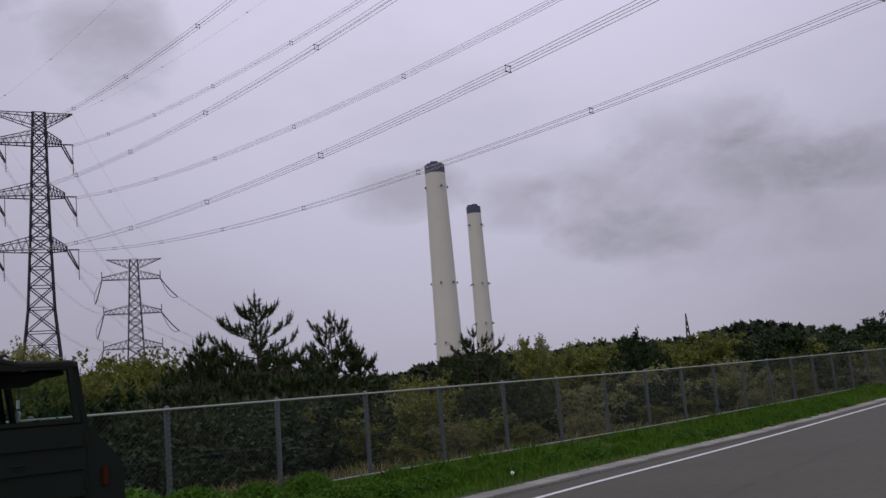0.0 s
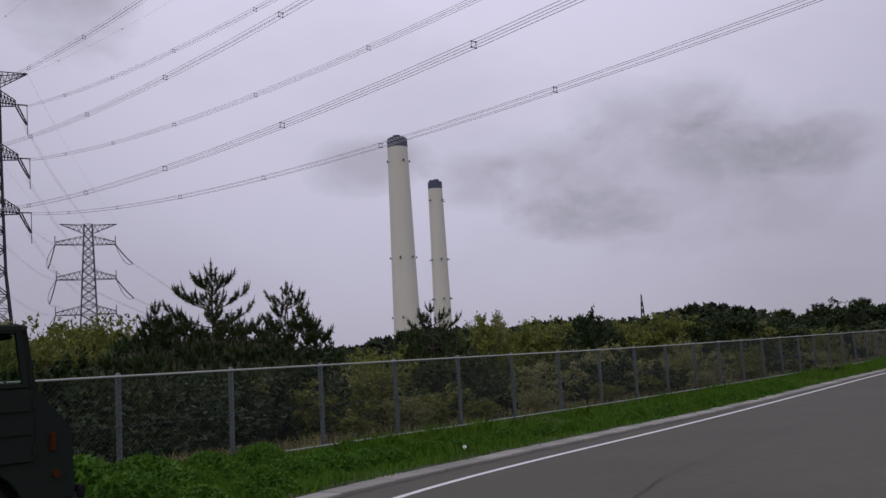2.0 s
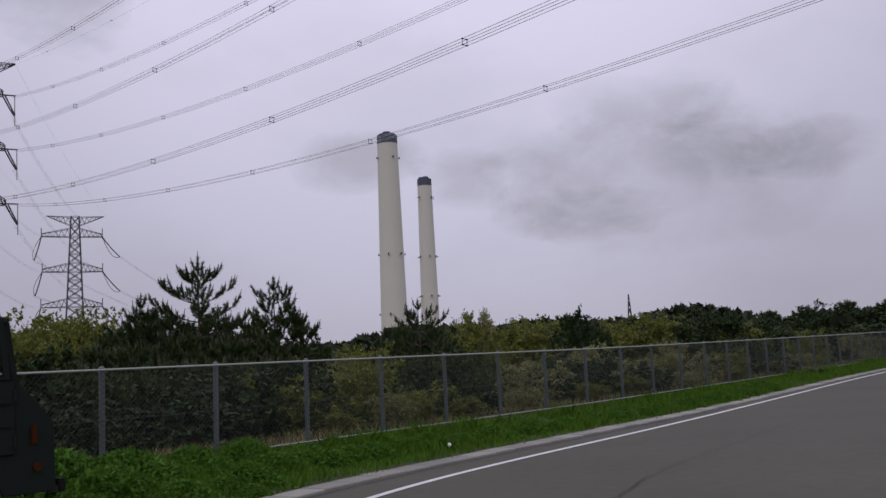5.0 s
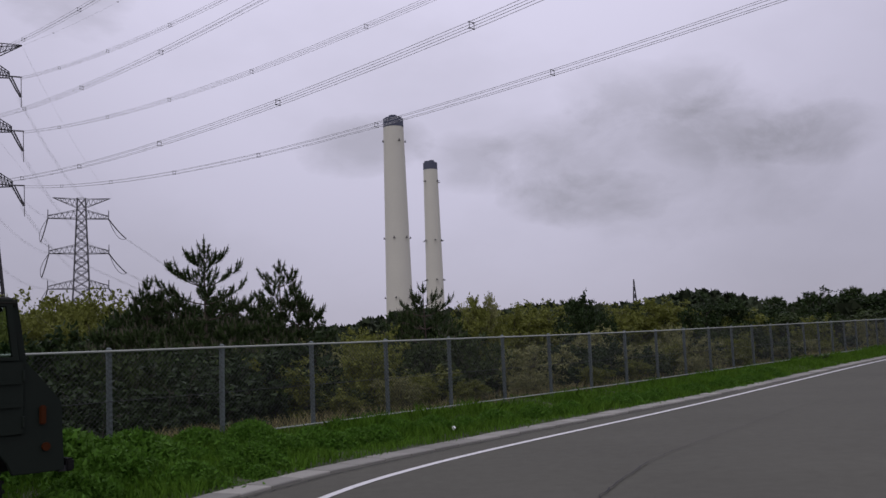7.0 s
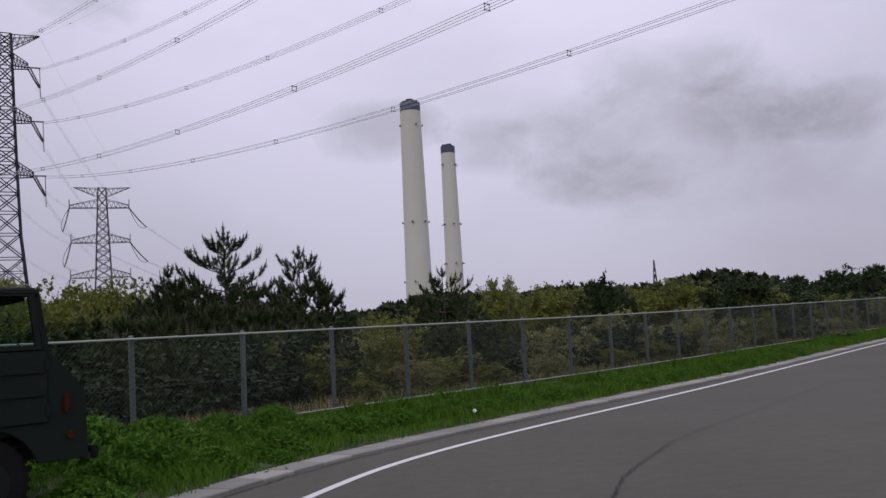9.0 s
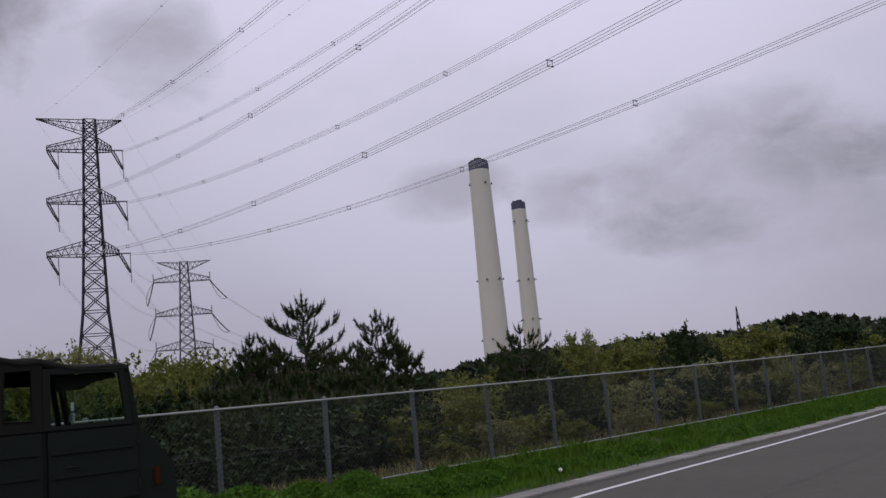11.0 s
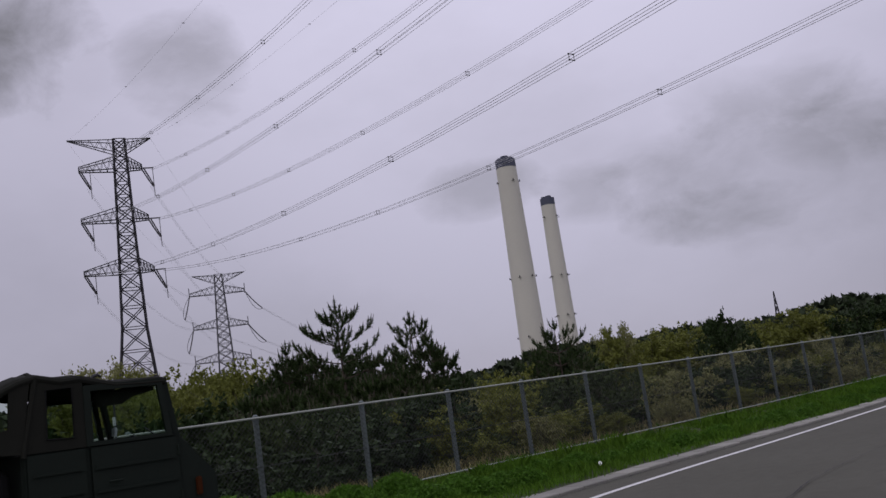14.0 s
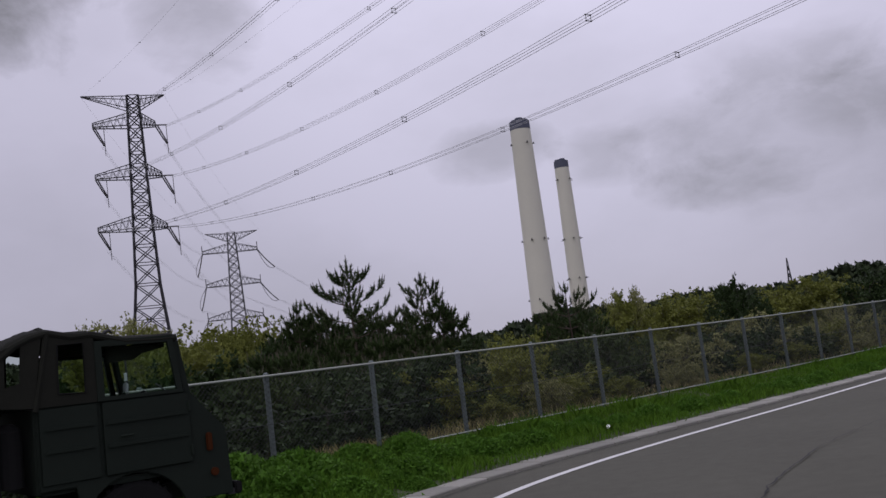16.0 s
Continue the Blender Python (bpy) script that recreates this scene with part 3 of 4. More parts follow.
# ---- fence ----
fence = thing("chain_link_fence", "galvanised chain-link fence with round steel posts along the verge", "fence", pose(*plan(FENCE_U0, FENCE_N), 0, 0, math.degrees(math.atan2(UY, UX))))
BASE = 0.2
post_b = Build().tube([(0, 0, BASE - 0.5), (0, 0, TOP + 0.01)], 0.043, 10)
post_b.tube([(0, 0, TOP + 0.01), (0, 0, TOP + 0.035)], [0.044, 0.018], 10)
post_mesh = post_b.mesh("post")
clamp_mesh = Build().tube([(0, 0, -0.02), (0, 0, 0.02)], 0.05, 10).mesh("clamp")
rail_mesh = Build().tube([(0, 0, 0), (2.0, 0, 0)], 0.017, 8).mesh("top_rail")
strand_mesh = Build().tube([(0, 0, 0), (2.0, 0, 0)], 0.005, 4).mesh("strand")
foot_mesh = Build().tube([(0, 0, 0), (2.0, 0, 0)], 0.015, 5).mesh("bottom_rail")


def link_panel(pitch, thick):
    b = Build()
    h = TOP - BASE - 0.08
    z0 = BASE + 0.05
    k = -h
    while k < 2.0:
        for sgn in (1, -1):
            x0, x1 = (k, k + h)
            za, zb = (z0, z0 + h) if sgn > 0 else (z0 + h, z0)
            t0, t1 = max(0.0, -x0 / h), min(1.0, (2.0 - x0) / h)
            if t1 > t0 + 0.01:
                b.bar((x0 + h * t0, 0.002 * sgn, za + (zb - za) * t0), (x0 + h * t1, 0.002 * sgn, za + (zb - za) * t1), thick)
        k += pitch
    return b.mesh("mesh_panel")


panel_near, panel_far = link_panel(0.079, 0.0038), link_panel(0.158, 0.007)
for me, m in ((post_mesh, STEEL), (clamp_mesh, STEEL), (rail_mesh, RAIL), (strand_mesh, WIRE), (foot_mesh, RAIL), (panel_near, WIRE), (panel_far, WIRE)):
    me.materials.append(m)
for k in range(-9, 72):
    x = 2.0 * k
    lean = random.uniform(-0.5, 0.5)
    z = lift(FENCE_U0 + x)
    climb = -math.degrees(math.atan2(lift(FENCE_U0 + x + 2.0) - z, 2.0))
    p = part("post", post_mesh, STEEL, fence, at=pose(x, 0, z, 0.4 * lean, lean, 0))
    if k < 30:
        part("clamp", clamp_mesh, RAIL, p, at=pose(0, 0, TOP - 0.05))
        part("clamp", clamp_mesh, RAIL, p, at=pose(0, 0, BASE + 0.75))
    part("top_rail", rail_mesh, RAIL, fence, at=pose(x, -0.05, z + TOP - 0.02, 0, climb))
    part("strand", strand_mesh, WIRE, fence, at=pose(x, -0.046, z + BASE + 0.75, 0, climb))
    part("bottom_rail", foot_mesh, RAIL, fence, at=pose(x, -0.046, z + BASE + 0.06, 0, climb))
    part("mesh_panel", panel_near if k < 26 else panel_far, WIRE, fence, at=pose(x, -0.042, z, 0, climb))

# ---- kerb ----
kerb = thing("kerb", "flat grey concrete kerb stones edging the road", "kerb", kind="structure")
stone = Build().box((-0.289, -0.02, -0.12), (0.289, 0.40, 0.035)).mesh("kerb_stone")
stone.materials.append(CONCRETE)
bm = bmesh.new()
bm.from_mesh(stone)
bmesh.ops.bevel(bm, geom=bm.edges[:], offset=0.012, segments=1, affect="EDGES")
bm.to_mesh(stone)
bm.free()
u = -12.0
while u < 78:
    k, k2 = kerb_n(u), kerb_n(u + 0.6)
    heading = math.degrees(math.atan2(UY, UX)) + math.degrees(math.atan2(k2 - k, 0.6))
    x, y, z = plan(u, k)
    part("kerb_stone", stone, CONCRETE, kerb, at=pose(x, y, z + random.uniform(-0.006, 0.006), random.uniform(-0.5, 0.5), random.uniform(-0.4, 0.4), heading + random.uniform(-0.4, 0.4)))
    u += 0.6 / math.sqrt(1 + ((k2 - k) / 0.6) ** 2) * 1.0

# ---- plants ----
def flat_mesh(name, verts, faces_per, mat):
    """A mesh from an array of corners, faces_per corners to a face."""
    me = bpy.data.meshes.new(name)
    count = len(verts) // faces_per
    me.vertices.add(len(verts))
    me.vertices.foreach_set("co", verts.astype(np.float32).ravel())
    me.loops.add(len(verts))
    me.loops.foreach_set("vertex_index", np.arange(len(verts), dtype=np.int32))
    me.polygons.add(count)
    me.polygons.foreach_set("loop_start", np.arange(0, len(verts), faces_per, dtype=np.int32))
    me.update(calc_edges=True)
    me.materials.append(mat)
    return me


def unit(v):
    return v / np.maximum(np.linalg.norm(v, axis=1, keepdims=True), 1e-6)


def leaves(rng, centres, size, up=0.3, slim=0.45):
    """A pointed leaf of four corners at each centre."""
    n = len(centres)
    d = unit(rng.normal(size=(n, 3)) + [0, 0, up])
    s = unit(np.cross(d, rng.normal(size=(n, 3))))
    length = size * rng.uniform(0.6, 1.4, (n, 1))
    a = centres
    return np.stack([a + s * length * slim * 0.5, a - s * length * slim * 0.5, a + d * length], 1).reshape(-1, 3)


def needles(rng, base, direction, length, spread, width, per, reach=(0.07, 0.12)):
    """Needles brushed forward along each shoot."""
    n = len(base)
    b = np.repeat(base, per, 0)
    d = np.repeat(direction, per, 0)
    along = rng.uniform(0.05, 1.0, (n * per, 1))
    ln = np.repeat(length, per, 0)[:, None]
    out = unit(d * rng.uniform(0.6, 1.2, (n * per, 1)) + rng.normal(size=(n * per, 3)) * spread)
    root = b + d * ln * along
    s = unit(np.cross(out, rng.normal(size=(n * per, 3)))) * width
    tip = root + out * rng.uniform(*reach, (n * per, 1))
    return np.stack([root - s, root + s, tip], 1).reshape(-1, 3)


def pine(seed, height, spread, bare=0.3, whorls=8, per=60, fat=1.0, lean=0.0):
    """Meshes of one young pine: wood, needles, candles. Limbs sweep outward and up, set with upright fingers."""
    rng = np.random.default_rng(seed)
    wood, candle = Build(), Build()
    base, direction, length = [], [], []

    def trunk(t):
        return Vector((0.05 * math.sin(5 * t + seed) * t + lean * t * t * height, 0.05 * math.cos(4 * t + seed) * t, t * height))
    wood.tube([trunk(i / 12) for i in range(13)], [max(0.014, 0.016 * height * (1 - i / 12.3)) for i in range(13)], 7)

    def finger(p, d, ln):
        p, d = Vector(p), Vector(d).normalized()
        bend = (d + Vector((0, 0, 0.7))).normalized()
        mid = p + d * ln * 0.55
        end = mid + bend * ln * 0.45
        wood.tube([p, mid, end], [0.011, 0.008, 0.005], 3, False)
        for a, b in ((p, mid), (mid, end)):
            base.append(tuple(a))
            direction.append(tuple((b - a).normalized()))
            length.append((b - a).length)
        if bend.z > 0.45 and rng.random() < 0.85:
            candle.tube([end, end + (bend + Vector((0, 0, 0.8))).normalized() * rng.uniform(0.10, 0.24)], [0.02, 0.007], 3)

    for w in range(whorls):
        f = (w + rng.uniform(0.0, 0.5)) / whorls
        t = bare + (0.93 - bare) * f
        reach = spread * (1.0 - f) ** 0.8 + 0.2
        n = int(rng.integers(4, 7))
        for k in range(n):
            a = 2 * math.pi * (k + rng.uniform(-0.3, 0.3)) / n + w * 1.1
            r = reach * rng.uniform(0.62, 1.12)
            rise = r * (0.22 + 0.36 * f)
            pts = [trunk(t) + Vector((math.cos(a) * r * g, math.sin(a) * r * g, rise * (0.35 * g + 0.65 * g * g))) for g in (0, 0.2, 0.4, 0.6, 0.8, 1.0)]
            wood.tube(pts, [0.024 * (1 - 0.7 * i / 5) * (0.6 + r * 0.3) for i in range(6)], 5)
            tip = (pts[5] - pts[4]).normalized()
            finger(pts[5], tip + Vector((0, 0, 0.35)), rng.uniform(0.26, 0.42))
            count = max(3, int(r * 5.6))
            for j in range(count):
                g = 0.35 + 0.63 * (j + rng.uniform(0.1, 0.9)) / count
                i0 = min(int(g * 5), 4)
                p = pts[i0].lerp(pts[i0 + 1], g * 5 - i0)
                side = 1 if j % 2 else -1
                d = Vector((math.cos(a) - side * 0.9 * math.sin(a), math.sin(a) + side * 0.9 * math.cos(a), 0.15 + 0.6 * f + rng.uniform(0, 0.6)))
                finger(p, d, rng.uniform(0.24, 0.5) * (0.8 + 0.2 * r))
                if rng.random() < 0.45:
                    finger(p + d.normalized() * 0.12, d + Vector((rng.normal() * 0.8, rng.normal() * 0.8, 0.5)), rng.uniform(0.2, 0.36))
    top = trunk(0.93)
    finger(top, (0, 0, 1), 0.07 * height)
    for k in range(4):
        a = k * 1.57 + seed
        finger(top, (0.75 * math.cos(a), 0.75 * math.sin(a), 0.9), rng.uniform(0.22, 0.38))
    verts = needles(rng, np.array(base), np.array(direction), np.array(length), 0.55, 0.0115 * fat, per, (0.08 * fat, 0.15 * fat))
    return wood.mesh("trunk"), flat_mesh("crown", verts, 3, NEEDLE), candle.mesh("new_growth")


def plant_pine(az, d, z, height, spread, seed, label, **kw):
    x, y, _ = place(az, d)
    root = thing("pine_tree", label, "tree", pose(x, y, z, 0, 0, seed * 47.0), "pine trees")
    wood, crown, candle = pine(seed, height, spread, **kw)
    part("trunk", wood, BARK, root)
    part("crown", crown, NEEDLE, root)
    tagged(part("new_growth", candle, CANDLE, root, "pale brown spring candles"), kind="stuff")
    return root


def depth_z(az, d):
    x, y, _ = place(az, d)
    u, n = x * UX + y * UY, -x * UY + y * UX
    return ground_z(u, n) + lift(u) - 0.05


# bearing, distance, height of the top in degrees, spread, seed
PINES = [(-13.55, 29.0, 7.15, 2.15, 1), (-9.0, 30.5, 5.75, 1.45, 2), (-7.9, 30.0, 4.0, 0.9, 3), (-15.6, 29.5, 4.4, 1.4, 4), (-16.9, 28.0, 4.9, 0.6, 5), (-10.4, 30.5, 3.9, 1.3, 22),
         (0.0, 38.0, 3.95, 2.5, 6), (-7.2, 31.5, 3.0, 1.1, 7), (-1.5, 40.0, 2.3, 1.5, 8), (-18.0, 29.5, 3.0, 1.2, 9), (9.3, 62.0, 2.5, 2.4, 10),
         (-12.0, 31.5, 3.6, 1.8, 11), (-16.5, 32, 2.9, 1.6, 12), (23.4, 75.0, 2.1, 2.6, 13), (25.6, 78.0, 2.3, 2.4, 14), (28.0, 74.0, 2.2, 2.6, 15), (21.3, 84.0, 2.0, 2.4, 16), (-19.2, 28.0, 1.7, 1.4, 17), (-14.6, 27.5, 2.4, 1.5, 18), (-9.9, 27.5, 2.3, 1.4, 19), (-11.9, 27.0, 1.9, 1.4, 20), (-17.3, 26.5, 1.8, 1.3, 21),
         (-20.8, 24.5, 0.6, 1.5, 23), (-15.6, 24.0, 0.7, 1.6, 24), (-12.8, 23.0, 0.5, 1.6, 25), (-9.9, 23.5, 0.4, 1.5, 26), (1.2, 31.0, 0.5, 1.5, 27), (-1.9, 28.0, 0.3, 1.4, 28)]
for az, d, el, spread, seed in PINES:
    z = depth_z(az, d)
    near = d < 45
    plant_pine(az, d, z, EYE + d * math.tan(radians(el)) - z - 0.15, spread, seed, "young dark green pine with pale upright candles" if near else "dark distant pine above the spring shrubs",
               bare=0.33 if seed in (1, 2) else 0.15, per=42 if near else 14, whorls=7 if near else 9, fat=1.0 if near else 2.3)


def shrub_meshes(seed, mat, count, size, slim=0.75, airy=1.0, twiggy=0.5):
    """A crown of leaf sprays about 1 high and 1 wide, and its branching wood."""
    rng = np.random.default_rng(seed)
    wood = Build()
    sprays = []
    for k in range(15):
        a = 2 * math.pi * k / 15 * 2.6 + rng.uniform(-0.3, 0.3)
        r = rng.uniform(0.05, 0.44) if k > 3 else rng.uniform(0.0, 0.16)
        h = (0.93 - 1.5 * r * r) * rng.uniform(0.72, 1.0)
        pts = [Vector((0.03 * math.cos(a), 0.03 * math.sin(a), 0)), Vector((0.55 * r * math.cos(a), 0.55 * r * math.sin(a), h * 0.45)), Vector((r * math.cos(a), r * math.sin(a), h))]
        wood.tube(pts, [0.011, 0.006, 0.0015], 5)
        for j in range(13):
            p = pts[1].lerp(pts[2], rng.uniform(0, 1)) if j > 4 else pts[0].lerp(pts[1], rng.uniform(0.35, 1))
            q = p + Vector((math.cos(a) * 0.05 + rng.normal() * 0.08, math.sin(a) * 0.05 + rng.normal() * 0.08, abs(rng.normal()) * 0.08 + 0.03))
            wood.tube([p, q], [0.003, 0.001], 3, False)
            sprays.append((p, q))
            for m in range(3):
                e = q + Vector((rng.normal() * 0.045, rng.normal() * 0.045, rng.normal() * 0.025 + 0.035))
                sprays.append((q, e))
    lo = np.array([tuple(p) for p, q in sprays])
    hi = np.array([tuple(q) for p, q in sprays])
    pick = rng.integers(0, len(lo), count)
    along = rng.uniform(0.1, 1.05, (count, 1))
    at = lo[pick] + (hi[pick] - lo[pick]) * along + rng.normal(size=(count, 3)) * 0.017 * airy
    return wood.mesh("wood"), flat_mesh("crown", leaves(rng, at, size, 0.5, slim), 3, mat)


KINDS = {}
for i, (kind, mat, count, size) in enumerate((("yellow", LEAF_Y, 10000, 0.031), ("pale", LEAF_P, 7500, 0.027), ("dark", LEAF_D, 7000, 0.040), ("olive", LEAF_O, 6500, 0.035))):
    KINDS[kind] = [shrub_meshes(100 + 10 * i + j, mat, count, size) for j in range(3)]
WORDS = {"yellow": "yellow-green spring foliage of a broadleaf shrub", "pale": "pale budding broadleaf shrub with thin twigs", "dark": "dense dark green shrub behind the fence", "olive": "dull olive-green shrub with bare lower twigs"}


def plant_shrub(kind, az, d, el, wide, pick, sink=0.0):
    z = depth_z(az, d) - sink
    h = max(EYE + d * math.tan(radians(el)) - z, 0.5)
    x, y, _ = place(az, d)
    root = thing("shrub", WORDS[kind], "shrub", pose(x, y, z, 0, 0, (pick * 73 + az * 31) % 360), "shrubs behind the fence")
    wood, crown = KINDS[kind][pick % 3]
    for name, me, m in (("wood", wood, TWIG), ("crown", crown, None)):
        ob = part(name, me, m, root)
        ob.scale = (wide, wide, h)


# bearing, distance, height of the top in degrees, width
BIG = [("pale", -28.2, 60, 4.9, 6.5), ("pale", -26.3, 58, 4.5, 6), ("yellow", -29.5, 55, 4.0, 7), ("yellow", -25.0, 50, 3.4, 6), ("yellow", -22.6, 42, 3.4, 5.5), ("yellow", -21.2, 40, 3.75, 5), ("yellow", -19.8, 41, 3.5, 5), ("yellow", -18.3, 42, 3.0, 5),
       ("yellow", 3.2, 46, 2.75, 3.6), ("pale", 3.4, 47, 3.0, 3.0), ("yellow", 1.9, 45, 1.6, 4), ("yellow", 5.2, 50, 2.1, 5), ("yellow", 7.0, 52, 2.15, 5), ("dark", 9.9, 50, 2.35, 3.0), ("dark", 11.0, 52, 1.9, 2.6), ("dark", 17.2, 60, 2.0, 4.5), ("dark", 18.8, 62, 1.8, 4.5), ("dark", 21.6, 72, 1.7, 6), ("dark", 23.4, 73, 1.9, 6), ("dark", 25.4, 72, 1.75, 6), ("dark", 27.6, 72, 1.9, 7), ("dark", 30.0, 72, 1.8, 7),
       ("yellow", 12.4, 64, 2.1, 6.5), ("yellow", 14.2, 66, 2.2, 6.5), ("yellow", 15.8, 66, 1.8, 6), ("pale", 10.2, 40, 0.5, 4), ("yellow", 17.8, 62, 1.1, 6), ("yellow", 19.8, 64, 1.15, 6), ("olive", 22, 66, 1.0, 7), ("olive", 24.5, 64, 0.9, 7), ("olive", 27, 62, 0.9, 7), ("olive", 30, 62, 0.9, 8),
       ("yellow", -20.6, 38.5, 3.3, 4), ("yellow", -22.2, 39, 3.2, 4), ("yellow", -23.9, 40, 3.0, 4), ("yellow", -19.2, 39, 2.9, 3.5), ("yellow", -4.2, 33, 0.9, 2.6), ("yellow", -5.6, 30, 0.45, 2.6), ("pale", -8.3, 27, 0.35, 2.5), ("pale", -6.9, 25, 0.1, 2.4), ("yellow", -2.6, 36, 0.9, 3.2), ("pale", -10.6, 25, 0.1, 2.2),
       ("dark", -15.5, 33, 2.9, 4.5), ("dark", -13.2, 34, 3.0, 4.5), ("dark", -10.8, 34, 2.9, 4.5), ("dark", -9.0, 33, 2.6, 3.5), ("dark", -17.6, 33, 2.5, 4.2), ("dark", 0.4, 41, 2.3, 4.2), ("dark", -1.0, 42, 1.9, 4), ("yellow", -21.6, 35, 2.7, 3.6), ("yellow", -23.2, 35, 2.6, 3.6), ("yellow", -24.8, 36, 2.5, 3.6), ("yellow", -19.9, 36, 2.5, 3.2), ("dark", -24.0, 32, 0.9, 3), ("dark", 9.4, 58, 1.7, 4), ("dark", -20.5, 31, 1.3, 3.4), ("dark", -22.4, 30, 1.2, 3.2), ("dark", -24.6, 30, 1.3, 3.2), ("dark", -18.6, 30, 1.5, 3.2), ("dark", -26.8, 31, 1.3, 3.4)]
for i, (kind, az, d, el, wide) in enumerate(BIG):
    plant_shrub(kind, az, d, el, wide, i)
for i, (az, gap, top) in enumerate(((-1.9, 1.0, 0.95), (-0.4, 1.6, 0.75), (2.5, 1.2, 0.7), (6.2, 1.2, 0.75), (10.3, 1.3, 0.8), (13.0, 1.4, 0.85), (16.2, 1.2, 0.8), (-5.2, 1.5, 0.65), (19.0, 1.3, 0.9), (21.5, 1.3, 0.9))):
    d = FENCE_N / (UX * math.cos(radians(az)) - UY * math.sin(radians(az))) + gap / 0.75
    plant_shrub("yellow" if i % 3 else "pale", az, d, math.degrees(math.atan((top - EYE) / d)), 1.3, i)
rng = np.random.default_rng(5)
for i in range(84):
    az = -34 + 70 * (i + rng.uniform(0, 1)) / 84
    # distance to the fence along this bearing
    s = FENCE_N / (UX * math.cos(radians(az)) - UY * math.sin(radians(az)))
    if s < 0 or s > 75:
        continue
    d = s + rng.uniform(2.5, 4.5) + (i % 3) * rng.uniform(1.5, 3.5)
    el = math.degrees(math.atan((rng.uniform(0.6, 1.75) + 0.25 * (i % 3) - EYE) / d)) + (0.2 if az > 10 else 0.0)
    kind = ("olive", "pale", "dark", "olive", "yellow", "pale", "olive", "dark", "yellow")[int(rng.integers(0, 9))] if az > -9 else ("dark", "dark", "olive", "dark")[int(rng.integers(0, 4))]
    plant_shrub(kind, az, d, el, rng.uniform(2.2, 3.6), i, 0.9)


def woods(name, seed, count, area, label):
    """A far wood as one mass of clumped leaves with uneven tops."""
    rng = np.random.default_rng(seed)
    chunks = []
    for _ in range(count):
        az, d, top = area(rng)
        x, y, _ = place(az, d)
        h = rng.uniform(4, 7)
        r = rng.uniform(1.6, 3.2)
        n = 150
        f = rng.uniform(0, 1, n)
        a = rng.uniform(0, 2 * math.pi, n)
        rad = r * np.sqrt(rng.uniform(0, 1, n)) * np.sin(np.pi * np.clip(0.15 + 0.8 * f, 0, 1)) ** 0.7
        c = np.stack([x + rad * np.cos(a), y + rad * np.sin(a), top - h + h * f], 1)
        chunks.append(leaves(rng, c, 1.0, 0.5, 1.1))
    ob = new(name, flat_mesh(name, np.concatenate(chunks), 3, FAR_WOOD))
    return tagged(ob, label, "woods", kind="stuff")


def skyline(az):
    return float(np.interp(az, [-35, -28, -24, -18, -10, -7, -5.5, -4, -2, 0, 2, 5, 7, 9, 12, 13.5, 15, 16.5, 18, 19.5, 21, 24, 27, 34],
                           [2.6, 2.6, 2.5, 1.8, 1.2, 1.1, 1.2, 1.45, 1.95, 2.1, 2.0, 1.9, 2.15, 2.0, 1.9, 1.95, 2.25, 2.5, 2.35, 2.0, 1.7, 1.65, 1.6, 1.5]))


def ridge(rng):
    az = rng.uniform(-36, 36)
    d = rng.uniform(150, 230)
    top = EYE + d * math.tan(radians(skyline(az) - abs(rng.normal()) * 0.18 - (0.5 if rng.random() < 0.4 else 0)))
    return az, d, top


def middle(rng):
    az = rng.uniform(-36, 36)
    d = rng.uniform(70, 120)
    top = EYE + d * math.tan(radians(min(skyline(az), 1.9) - rng.uniform(0.5, 1.6)))
    return az, d, top


woods("wooded_ridge", 3, 900, ridge, "dark wooded ridge with an uneven treetop line")
woods("middle_wood", 4, 320, middle, "dull green thicket between the shrubs and the ridge")


def blades(seed, count, area, wide):
    rng = np.random.default_rng(seed)
    pts, height = area(rng, count)
    n = len(pts)
    a = rng.uniform(0, 2 * math.pi, n)
    lean = np.stack([np.cos(a), np.sin(a), np.zeros(n)], 1) * (height * rng.uniform(0.1, 0.7, n))[:, None]
    b = a + rng.normal(size=n)
    side = np.stack([-np.sin(b), np.cos(b), np.zeros(n)], 1) * wide
    up = np.zeros((n, 3))
    up[:, 2] = height
    mid = pts + lean * 0.35 + up * 0.6
    tip = pts + lean + up * 0.92
    return np.stack([pts - side, pts + side, mid + side * 0.8, tip, mid - side * 0.8], 1).reshape(-1, 3)


def verge(rng, count):
    u = -5 + 75 * rng.uniform(0, 1, count) ** 1.9
    k = np.array([kerb_n(v) for v in u]) + 0.38
    edge = FENCE_N + 0.9
    n = k + (edge - k) * rng.uniform(0, 1, count) ** 0.9
    n += 0.12 * np.sin(u * 3.1) * np.exp(-(n - k) * 4)
    patch = np.array([noise.noise(Vector((a * 0.9, b * 0.9, 1.3))) + 0.5 * noise.noise(Vector((a * 2.7, b * 2.7, 4.3))) for a, b in zip(u, n)])
    t = (n - k) / (edge - k)
    h = (0.11 + 0.06 * np.clip(t, 0, 0.8)) * (1.1 + 1.4 * patch) * rng.uniform(0.5, 1.35, count)
    h *= np.where((t > 0.62) & (u > 9.5), 0.45, 1.0)
    z = np.array([ground_z(a, b) + lift(a) for a, b in zip(u, n)])
    return np.stack([u * UX - n * UY, u * UY + n * UX, z - 0.01], 1), np.clip(h, 0.03, 0.6)


grass = new("grass", flat_mesh("grass", blades(11, 150000, verge, 0.0065), 5, GRASS))
tagged(grass, "lush uneven green grass on the roadside verge", "grass", kind="stuff")


